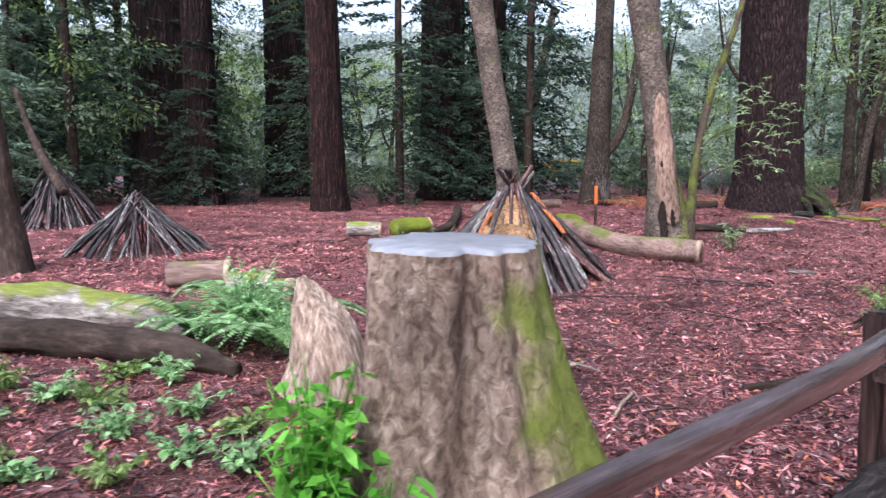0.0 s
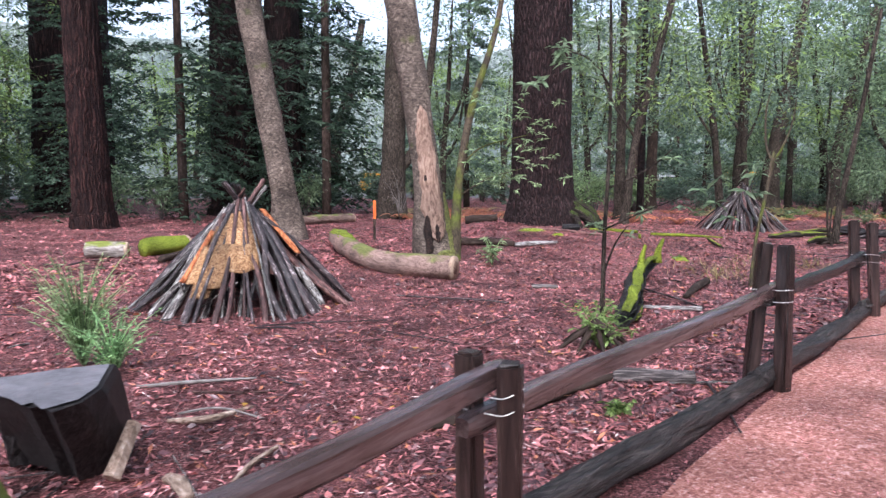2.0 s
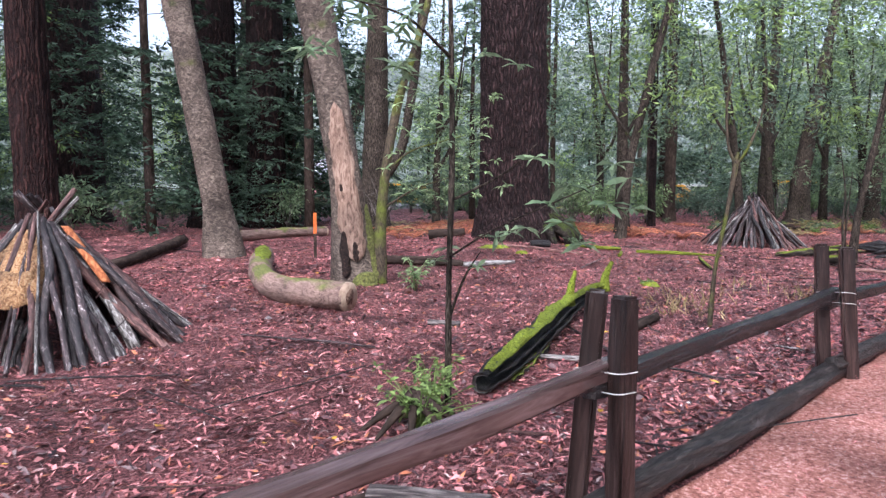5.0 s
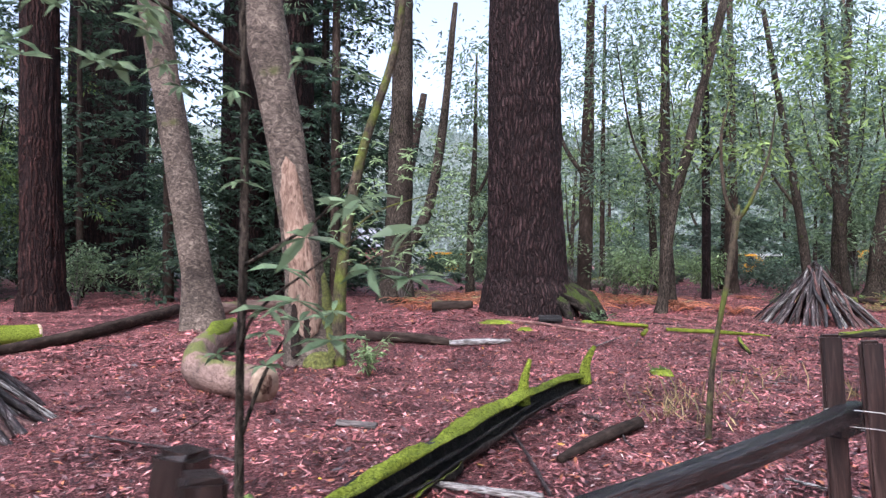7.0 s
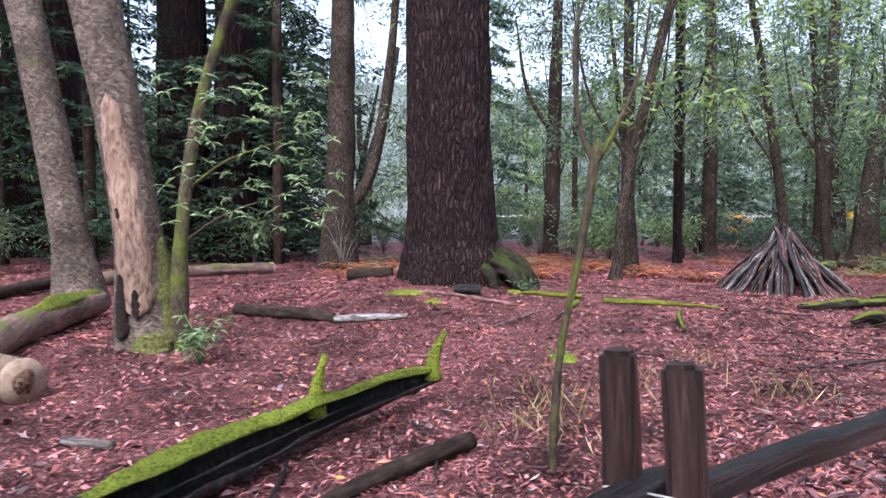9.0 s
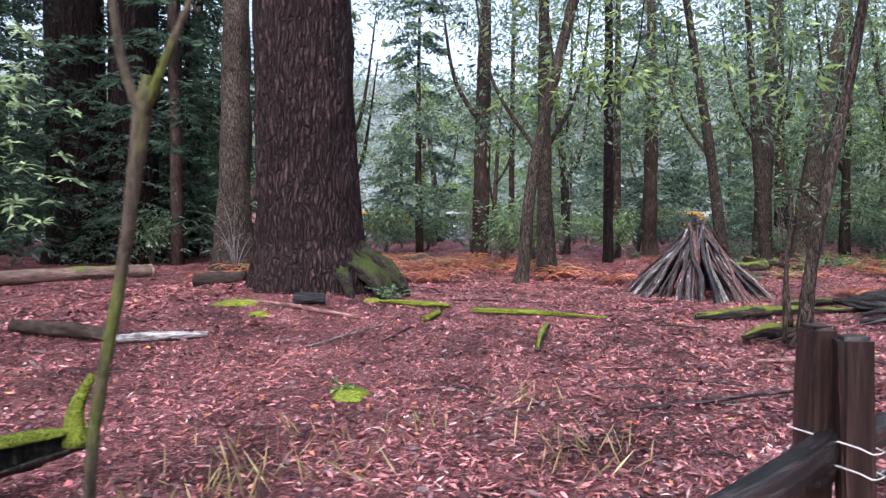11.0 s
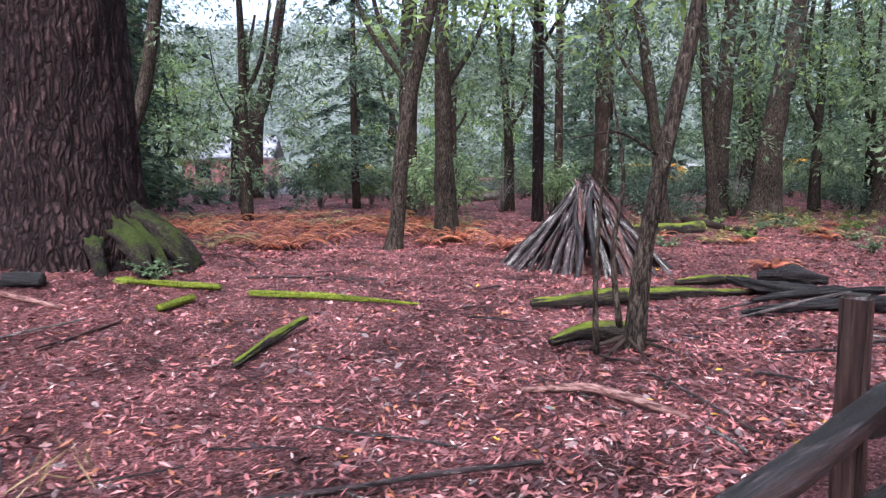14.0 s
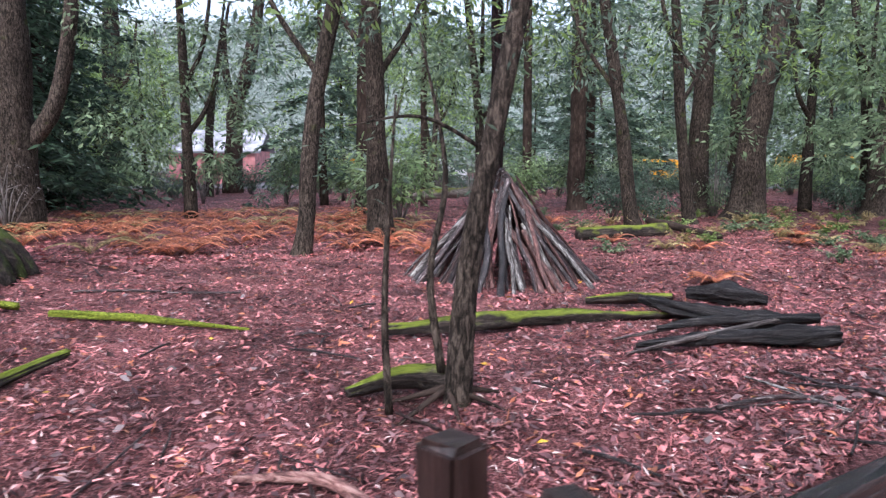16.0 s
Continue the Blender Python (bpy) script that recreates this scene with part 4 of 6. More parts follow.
BG = [fir_kind(101, 11, 2.3, M_FIRLEAF), fir_kind(102, 8, 1.9, M_FIRLEAF), laurel_kind(103, 10, 1.0, M_LAUREL), laurel_kind(104, 12, -0.8, M_LAUREL), laurel_kind(105, 9, 0.5, M_LIME)]
SH = [shrub_kind(111, M_LAUREL, 1.5, "leafy green understorey shrub"), shrub_kind(112, M_FIRLEAF, 1.1, "low dark green shrub"), shrub_kind(113, M_GREYTWIG, 1.7, "bare grey twiggy shrub", leaves=6, leaf=(0.06, 0.02)), shrub_kind(114, M_GLOSSY, 1.3, "pale green leafy shrub")]


BG.append(fir_kind(106, 21, 2.5, M_DARKLEAF, 150))


def placed(src, x, y, s, w, first):
    m = Matrix.LocRotScale((x, y, gz(x, y)), Euler((0, 0, w)), (s, s, s * 1.0))
    if first:
        src.matrix_basis = m
        return src
    c = copy_thing(src, Matrix.Identity(4))
    c.matrix_basis = m
    return c


def background():
    r = np.random.default_rng(31)
    used = set()
    spots = []
    for y in (29, 33, 38, 43, 49, 56):
        for x in np.arange(-26 - 0.3 * y, 46 + 0.5 * y, 4.2):
            if -0.68 * y - 2 < x < 18 + 0.8 * (y - 9.5):
                spots.append((x + r.uniform(-1.8, 1.8), y + r.uniform(-1.8, 1.8)))
    for x, y in [(30, 24), (34, 22), (28.5, 20), (-14, 21), (-17, 17), (-19, 23), (-12.5, 19.5), (-21, 13), (-24, 19), (38, 27)]:
        spots.append((x, y))
    for x, y in spots:
        gap = -1.5 < x - 4.2 < 6.5 and y > 30  # the open view past the big fir
        if gap and y < 58:
            continue
        if any(math.hypot(x - a, y - b) < 2.2 for a, b in ((12.5, 29.2), (-7.2, 34.5), (-0.1, 29), (1.75, 28.4), (22.2, 26.4))):
            continue
        if -0.345 < x / y < -0.245 or -0.155 < x / y < -0.03:  # two bright lanes between the redwoods
            continue
        if -0.36 < x / y < -0.02 and y < 52 and r.uniform() < 0.5:
            continue
        if x > 11 and y < 46 and r.uniform() < 0.5:
            continue
        k = int(r.choice(5, p=[0.26, 0.16, 0.2, 0.2, 0.18]))
        placed(BG[k], x, y, r.uniform(0.75, 1.3), r.uniform(0, 6.28), k not in used)
        used.add(k)
    for n, (x, y) in enumerate([(3.3, 27.2), (2.6, 32.0),  (-12.5, 23.5), (-15.0, 24.5), (-1.6, 25.2), (0.9, 34.0)]):
        placed(BG[5], x, y, r.uniform(0.8, 1.15), r.uniform(0, 6.28), n == 0)
    used = set()
    for i in range(190):
        y = 23 + 24 * r.uniform(0, 1) if i < 130 else r.uniform(40, 47)
        x = r.uniform(-20 - 0.3 * y, 34 + 0.3 * y)
        if i >= 130:
            x = r.uniform(-6, 40)
        if 2 < x < 12 and y < 36 and r.uniform() < 0.75:
            continue
        if math.hypot(x - 14.8, y - 18) < 5:
            continue
        k = int(r.integers(0, 4))
        placed(SH[k], x, y, r.uniform(0.6, 1.25), r.uniform(0, 6.28), k not in used)
        used.add(k)


background()


def far_screen():
    """Dark firs behind the redwoods, and shrubs along the parking place."""
    r = np.random.default_rng(55)
    for x, y, k in [(-12.8, 34.5, 1.0), (-9.3, 45.5, 1.1), (0.9, 36.5, 1.0), (-6.9, 38.0, 1.1), (-13.6, 30.0, 1.0), (-0.2, 31.6, 0.95), (2.6, 30.6, 0.9), (-11.3, 55.0, 1.2), (-14.7, 42.0, 1.1), (-5.2, 27.5, 0.8)]:
        placed(BG[-1], x, y, k, r.uniform(0, 6.28), False)
    for x, y, k, kind in [(27.0, 28.5, 1.0, 2), (30.5, 30.5, 1.0, 0), (26.0, 33.5, 1.1, 3), (33.5, 33.0, 1.1, 2), (24.0, 22.0, 0.9, 2), (22.9, 20.3, 0.8, 3), (10.9, 34.5, 1.0, 0), (36.0, 29.0, 1.0, 3)]:
        placed(BG[kind], x, y, k, r.uniform(0, 6.28), False)
    for x, y, k in [(-4.2, 55.0, 1.1), (-6.9, 60.0, 1.2), (-2.4, 62.0, 1.2), (-16.0, 56.0, 1.2), (-19.5, 63.0, 1.3)]:
        placed(BG[4], x, y, k, r.uniform(0, 6.28), False)
    for x in np.arange(7.5, 44, 1.5):
        y = 45.5 + r.uniform(-1.6, 1.6)
        placed(SH[int(r.choice([0, 1, 3]))], x + r.uniform(-0.6, 0.6), y, r.uniform(1.0, 1.6), r.uniform(0, 6.28), False)


far_screen()


# ---------- fence ----------
def uneven_box(sx, sy, sz, r, jitter=0.006, bevel=0.012, cuts=4):
    """A squared timber with softened, slightly irregular edges; long along z, from 0."""
    bm = bmesh.new()
    bmesh.ops.create_cube(bm, size=1)
    bmesh.ops.scale(bm, vec=(sx, sy, sz), verts=bm.verts)
    bmesh.ops.translate(bm, vec=(0, 0, sz / 2), verts=bm.verts)
    bmesh.ops.subdivide_edges(bm, edges=[e for e in bm.edges if abs(e.verts[0].co.z - e.verts[1].co.z) > 0.1], cuts=cuts, use_grid_fill=False)
    bmesh.ops.bevel(bm, geom=[e for e in bm.edges if len(e.link_faces) == 2 and e.calc_face_angle(0) > 0.8], offset=bevel, segments=2, affect="EDGES")
    for v in bm.verts:
        v.co.x += r.normal(0, jitter)
        v.co.y += r.normal(0, jitter)
    return bm


def bm_mesh(name, bm, mat):
    me = bpy.data.meshes.new(name)
    bm.to_mesh(me)
    bm.free()
    me.materials.append(mat)
    return me


def aim(a, b):
    """Pose with local z from a towards b."""
    a, b = Vector(a), Vector(b)
    return Matrix.Translation(a) @ (b - a).to_track_quat("Z", "Y").to_matrix().to_4x4()


def split_rail(name, pts, half_w, half_h, mat, parent, seed):
    """A split squared timber along pts: flat uneven faces, worn corners, blunt ends."""
    P = [Vector(p) for p in pts]
    m = Matrix.Translation(P[0]) @ (P[-1] - P[0]).to_track_quat("Z", "Y").to_matrix().to_4x4()
    inv = m.inverted()
    C = spline(pts, 46)
    v, f = [], []
    sect = [(-1, 0.72), (-0.76, 1), (0.1, 1.04), (0.8, 1), (1, 0.7), (1.04, 0), (1, -0.75), (0.75, -1), (-0.75, -1), (-1, -0.7), (-1.05, 0.1)]
    n = len(sect)
    for i, c in enumerate(C):
        t = C[min(i + 1, 45)] - C[max(i - 1, 0)]
        a = unit(np.cross(t, [0, 0, 1.0]))
        b = unit(np.cross(a, t))
        end = 0.8 if i in (0, 45) else 1.0
        for k, (x, z) in enumerate(sect):
            e = end * (1 + 0.16 * noise.noise((seed + k * 0.7, i * 0.11, 2)) + 0.05 * noise.noise((seed + k * 3.1, i * 0.5, 5)))
            v.append(tuple(inv @ Vector(c + a * x * half_w * e + b * z * half_h * e)))
    for i in range(45):
        for k in range(n):
            k2 = (k + 1) % n
            f.append((i * n + k, i * n + k2, (i + 1) * n + k2, (i + 1) * n + k))
    f.append(tuple(range(n))[::-1])
    f.append(tuple(45 * n + k for k in range(n)))
    return part(name, mesh_of(name, v, f, mat, False), parent, m=m)


PAIRS = [  # inner post foot, inner top, outer foot, outer top
    ((-0.32, 1.22, -0.1), (-0.32, 1.22, 0.75), (-0.2, 1.06, -0.1), (-0.2, 1.06, 0.73)),
    ((2.1, 3.2, -0.1), (2.1, 3.25, 0.75), (2.23, 3.06, -0.1), (2.22, 3.08, 0.74)),
    ((4.72, 4.86, -0.1), (4.85, 4.93, 0.97), (4.88, 4.7, -0.1), (4.92, 4.8, 0.96)),
    ((7.58, 6.8, -0.1), (7.55, 6.88, 0.95), (7.74, 6.68, -0.1), (7.69, 6.78, 0.93)),
    ((10.3, 8.58, -0.1), (10.31, 8.6, 0.91), (10.4, 8.46, -0.1), (10.37, 8.5, 0.89)),
    ((13.2, 10.56, -0.1), (13.2, 10.58, 0.83), (13.37, 10.44, -0.1), (13.38, 10.48, 0.77)),
    ((16.1, 12.4, -0.1), (16.1, 12.45, 0.66), (16.24, 12.3, -0.1), (16.24, 12.32, 0.64)),
    ((18.9, 14.4, -0.1), (18.9, 14.4, 0.9), (19.04, 14.26, -0.1), (19.04, 14.26, 0.88)),
]


def fence():
    r = np.random.default_rng(5)
    root = thing("fence", "weathered wet dark split-rail fence with wire-tied double posts", "fence")
    mids = []
    for fi, ti, fo, to in PAIRS:
        for foot, top in ((fi, ti), (fo, to)):
            foot = (foot[0], foot[1], foot[2] - 0.15)
            L = (Vector(top) - Vector(foot)).length
            m = aim(foot, top) @ pose(0, 0, 0, 0, 0, 36 + float(r.normal(0, 5)))
            part("post", bm_mesh("post", uneven_box(0.095, 0.1, L, r, 0.003, 0.014), M_POST), root, m=m)
        mids.append(((np.array(ti) + np.array(to)) / 2, (np.array(fi) + np.array(fo)) / 2))
    drop = [0.12, 0.14, 0.3, 0.34, 0.34, 0.3, 0.3, 0.3]
    for i in range(len(mids) - 1):
        a, b = mids[i][0].copy(), mids[i + 1][0].copy()
        a[2] -= drop[i] + (0.02 if i == 0 else 0.11)
        b[2] -= drop[i + 1] + (-0.06 if i == 0 else 0.04)
        d = (b - a) / np.linalg.norm(b - a)
        a, b = a - d * 0.16, b + d * 0.12
        mid = (a + b) / 2 - [0, 0, 0.05 if i in (3, 4, 5) else 0.01]
        side = np.array([-d[1], d[0], 0]) * 0.03
        split_rail("rail", [a, (a + mid) / 2 + side, mid, (mid + b) / 2 - side, b], 0.042, 0.046, M_RAILBROWN if i < 2 else M_FENCE, root, i * 2.3)
        a, b = mids[i][1].copy(), mids[i + 1][1].copy()
        a[2], b[2] = gz(*a[:2]) + 0.1, gz(*b[:2]) + 0.1
        mid = (a + b) / 2
        mid[2] = gz(*mid[:2]) + 0.075
        along("ground_rail", [a - d * 0.18 + [0, 0, 0.02], mid, b + d * 0.1 - [0, 0, 0.02]], [0.068, 0.078, 0.064], M_GROUNDRAIL, root, seg=20, rings=90, lump=0.5, lump_f=4.5, seed=i * 4.1 + 1)
    for i, (fi, ti, fo, to) in enumerate(PAIRS):
        for h in () if i == 5 else (drop[i] + 0.02, drop[i] + 0.1):
            c = (np.array(ti) + np.array(to)) / 2
            c = c * (1 - h) + (np.array(fi) + np.array(fo)) / 2 * h
            u = unit(np.array(to)[:2] - np.array(ti)[:2])
            v = np.array([-u[1], u[0]])
            pts = []
            for k in range(17):
                w = 2 * math.pi * k / 16
                ca, sa = math.cos(w), math.sin(w)
                sx, sy = 0.14 * np.sign(ca) * abs(ca) ** 0.4, 0.064 * np.sign(sa) * abs(sa) ** 0.4
                pts.append((c[0] + u[0] * sx + v[0] * sy, c[1] + u[1] * sx + v[1] * sy, c[2] + 0.02 * math.sin(w + i)))
            part("tie_wire", tube_mesh("tie_wire", pts, [0.0025, 0.0025], M_WIRE, seg=5, rings=40), root, "pale twisted wire tie")


fence()


# ---------- stick tepees ----------
def slim(m, length, radius):
    return m @ Matrix.Diagonal((radius * 2, radius * 2, length, 1))


# unit sticks, one metre long along z and one wide, thinned when placed
STICKS = [tube_mesh("stick", [(0, 0, 0), (0.6 * math.sin(k), 0.6 * math.cos(k * 2), 0.33), (-0.6 * math.cos(k * 3), 0.6 * math.sin(k), 0.66), (0, 0, 1)], [0.5, 0.48, 0.44, 0.38], mat, seg=8, rings=12, lump=0.4, lump_f=6, seed=k * 2.1, level=True)
          for k, mat in enumerate([M_STICK, M_STICK, M_STICK, M_STICK, M_STICKRED, M_STICKRED, M_STICKPALE, M_STICKPALE])]


def tepee(label, cx, cy, radius, apex, count, seed, thick=(0.02, 0.045), gap=None, weights=None, over=0.12, short=0.25, cross=0.8):
    r = np.random.default_rng(seed)
    z0 = gz(cx, cy)
    root = thing("stick_tepee", label, "stick shelter", "stick tepees", at=(cx, cy, z0))
    for k in range(count):
        w = 2 * math.pi * (k + r.uniform(-0.9, 0.9)) / count
        if gap and abs((w - gap[0] + math.pi) % (2 * math.pi) - math.pi) < gap[1]:
            continue
        R = radius * r.uniform(0.7, 1.12)
        fx, fy = math.cos(w) * R, math.sin(w) * R
        foot = Vector((fx, fy, gz(cx + fx, cy + fy) - z0 - 0.03))
        lay = r.uniform(0.03, 0.26)
        top = Vector((math.cos(w + r.normal(0, cross)) * lay, math.sin(w + r.normal(0, cross)) * lay, apex - z0 + r.uniform(-0.16, 0.04) - lay * 0.7))
        d = top - foot
        f = (1 + r.uniform(0, over)) if r.uniform() > short else r.uniform(0.6, 0.95)
        kind = int(r.choice(len(STICKS), p=weights))
        part("stick", STICKS[kind], root, m=slim(aim(foot, foot + d), d.length * f, thick[0] + (thick[1] - thick[0]) * r.uniform(0, 1) ** 2) @ pose(0, 0, 0, 0, 0, float(r.uniform(0, 360))))
    return root


W_MIX = [0.16, 0.16, 0.16, 0.16, 0.13, 0.13, 0.05, 0.05]
T1 = tepee("large stick tepee with golden bark slabs over a dark opening", 0.95, 9.45, 1.25, 1.12, 84, 61, (0.024, 0.062), gap=(math.radians(-88), 0.4), weights=[0.14, 0.14, 0.14, 0.14, 0.11, 0.11, 0.11, 0.11], over=0.1, short=0.3)
tepee("stick tepee of mixed grey and brown branches", 14.55, 18.0, 1.15, 1.08, 100, 62, (0.017, 0.05), weights=W_MIX, over=0.08, short=0.3)
tepee("low grey stick tepee on red litter", -5.35, 12.1, 1.15, 0.88, 80, 63, (0.016, 0.042), weights=[0.2, 0.2, 0.2, 0.1, 0.05, 0.05, 0.1, 0.1], over=0.08)
tepee("dark stick tepee beside dark foliage", -9.25, 16.6, 0.95, 1.2, 60, 64, (0.025, 0.05), weights=W_MIX)


def tepee_details():
    r = np.random.default_rng(66)
    z0 = gz(0.95, 9.45)
    # poles that cross above the top
    for a, b, rad, k in [((-0.75, -0.75, 0), (0.27, 0.1, 1.53), 0.035, 5), ((-0.9, -0.5, 0), (0.3, 0.1, 1.44), 0.03, 6), ((0.9, 0.5, 0), (-0.2, -0.1, 1.5), 0.042, 0), ((0.7, 0.8, 0), (-0.1, -0.06, 1.48), 0.035, 1), ((0.2, 1.1, 0), (-0.03, -0.05, 1.46), 0.03, 2)]:
        d = Vector(b) - Vector(a)
        part("stick", STICKS[k], T1, m=slim(aim(a, b), d.length, rad))
    # bark slabs on the front
    def slab(w, lo, hi, wide, mat, push, label):
        v, f = [], []
        n, k = 8, 5
        for i in range(n):
            u = lo + (hi - lo) * i / (n - 1)
            R = 1.25 * (1 - u) * 0.93 + 0.05 + push
            wd = wide * (1 - 0.25 * u) * (1 + 0.25 * noise.noise((u * 5, w * 3, 2)))
            for j in range(k):
                q = (j / (k - 1) - 0.5) * wd
                curve = 0.05 * (1 - (2 * j / (k - 1) - 1) ** 2)
                x = math.cos(w) * (R + curve) - math.sin(w) * q
                y = math.sin(w) * (R + curve) + math.cos(w) * q
                v.append((x, y, u * 1.3 + 0.01 * noise.noise((q * 20, u * 9, w)) + (0.04 * noise.noise((q * 9, w, 4)) if i in (0, n - 1) else 0)))
        for i in range(n - 1):
            for j in range(k - 1):
                a = i * k + j
                f.append((a, a + 1, a + k + 1, a + k))
        me = mesh_of("bark_slab", v, f, mat)
        ob = part("bark_slab", me, T1, label)
        sol = ob.modifiers.new("thickness", "SOLIDIFY")
        sol.thickness = 0.012
    for w, lo, hi, wide, push in ((-99, 0.44, 0.88, 0.26, 0.13), (-80, 0.42, 0.84, 0.24, 0.13), (-113, 0.2, 0.76, 0.24, 0.13), (-106, 0.28, 0.62, 0.26, 0.16), (-90, 0.4, 0.62, 0.34, 0.16), (-88, 0.6, 0.9, 0.2, 0.15), (-121, 0.3, 0.6, 0.2, 0.13)):
        slab(math.radians(w), lo, hi, wide, M_SLAB, push, "golden bark slab")
    slab(math.radians(-66), 0.36, 0.84, 0.12, M_STICKRED, 0.1, "pinkish bark strip")
    slab(math.radians(-28), 0.5, 0.9, 0.13, M_ORANGE, 0.1, "orange inner bark strip")
    slab(math.radians(-131), 0.3, 0.72, 0.1, M_ORANGE, 0.09, "orange inner bark strip")
    for w, rad, k in [(-101, 0.03, 4), (-79, 0.034, 5), (-70, 0.04, 2), (-114, 0.03, 1), (-60, 0.044, 0), (-65, 0.03, 3), (-96, 0.026, 5), (-110, 0.024, 0), (-84, 0.02, 1), (-75, 0.016, 6), (-88, 0.012, 4)]:
        a = Vector((math.cos(radians(w)) * 1.42, math.sin(radians(w)) * 1.42, -0.03))
        b = Vector((math.cos(radians(w)) * 0.2, math.sin(radians(w)) * 0.27, 1.2 + 0.02 * k))
        part("stick", STICKS[k], T1, m=slim(aim(a, b), (b - a).length, rad))


tepee_details()


def inner_sticks():
    """Short sticks standing inside the opening and twigs strewn over the tepee."""
    r = np.random.default_rng(67)
    for k in range(26):
        w = math.radians(r.uniform(-130, -45))
        R1, R2 = r.uniform(1.0, 1.2), r.uniform(0.55, 0.8)
        a = Vector((math.cos(w) * R1, math.sin(w) * R1, -0.03))
        w2 = w + r.normal(0, 0.12)
        b = Vector((math.cos(w2) * R2, math.sin(w2) * R2, r.uniform(0.35, 0.62)))
        part("stick", STICKS[int(r.integers(0, 8))], T1, m=slim(aim(a, b), (b - a).length, r.uniform(0.01, 0.028)))
    for k in range(22):
        w = r.uniform(-2.6, 0.3)
        u = r.uniform(0.1, 0.7)
        R1 = 1.32 * (1 - u) + 0.1
        a = Vector((math.cos(w) * R1, math.sin(w) * R1, u * 1.3))
        b = a + Vector((r.normal(0, 0.25), r.normal(0, 0.12), -r.uniform(0.1, 0.45)))
        part("twig", STICKS[int(r.integers(0, 8))], T1, m=slim(aim(a, b), (b - a).length, r.uniform(0.004, 0.009)))


inner_sticks()


# ---------- stumps and logs ----------
def log(label, pts, radii, mat, name="log", seg=18, rings=26, lump=0.3, cut=None, category="log", seed=1.0, lump_f=4.5, group=""):
    """A fallen log along ground points (x, y, height of its axis above the ground), with sawn ends where cut."""
    P = [np.array([x, y, gz(x, y) + h]) for x, y, h in pts]
    o = P[0].copy()
    root = thing(name, label, category, group, at=o)
    along("bark", [p - o for p in P], radii, mat, root, seg=seg, rings=rings, lump=lump, lump_f=lump_f, seed=seed)
    for e in cut or ():
        a, b = (P[0], P[1]) if e == 0 else (P[-1], P[-2])
        d = unit(a - b)
        rr = (radii[0] if e == 0 else radii[-1])
        part("cut_end", tube_mesh("cut_end", [a - o - d * 0.03, a - o + d * 0.02], [rr * 1.04, rr * 1.0], M_CUT, seg=seg, rings=3), root, "pale sawn end grain")
        part("heartwood", tube_mesh("heartwood", [a - o, a - o + d * 0.026], [rr * 0.55, rr * 0.5], M_HEART, seg=14, rings=3, lump=0.4), root, "darker rotted heart of the log")
    return root


log("curved pinkish-tan fallen log with a sawn end", [(2.62, 15.4, 0.2), (2.66, 14.0, 0.22), (2.78, 12.6, 0.17), (3.1, 11.5, 0.16), (3.5, 10.95, 0.16), (3.98, 10.63, 0.17)], [0.17, 0.2, 0.18, 0.18, 0.185, 0.185], M_LOG, rings=50, cut=(1,), seed=2.0, lump=0.16)
moss_cap = log("thick moss cushion on a fallen log", [(2.6, 15.3, 0.27), (2.66, 14.0, 0.31), (2.76, 12.9, 0.24)], [0.12, 0.16, 0.08], M_MOSS, name="moss_cushion", category="moss", seed=2.5, lump=0.3)
log("fallen bare log lying beyond the tan trees", [(0.9, 19.6, 0.12), (2.1, 21.4, 0.13), (3.8, 23.0, 0.13)], [0.15, 0.14, 0.15], M_LOG, cut=(1,), seed=3.0)
log("long dark fallen branch on red litter", [(-0.6, 13.3, 0.08), (0.1, 15.0, 0.1), (0.3, 17.1, 0.12), (0.4, 19.5, 0.14)], [0.06, 0.1, 0.1, 0.12], M_DARKBARK, seed=4.0)
log("dark broken log lying in red litter", [(4.7, 14.9, 0.07), (5.5, 14.4, 0.08), (6.15, 14.0, 0.06)], [0.075, 0.09, 0.05], M_DARKBARK, seed=5.0)
log("grey weathered branch on red litter", [(6.15, 13.95, 0.05), (6.6, 13.95, 0.05), (7.1, 14.0, 0.03)], [0.045, 0.05, 0.03], M_PALELOG, seed=6.0)
log("short dark log near the big fir", [(6.1, 17.6, 0.1), (6.9, 17.4, 0.1)], [0.11, 0.1], M_DARKBARK, seed=6.5)
log("black charred chunk at the foot of the fir", [(7.85, 15.45, 0.06), (8.25, 15.4, 0.07)], [0.07, 0.06], M_CHAR, lump=0.8, seed=7.0)


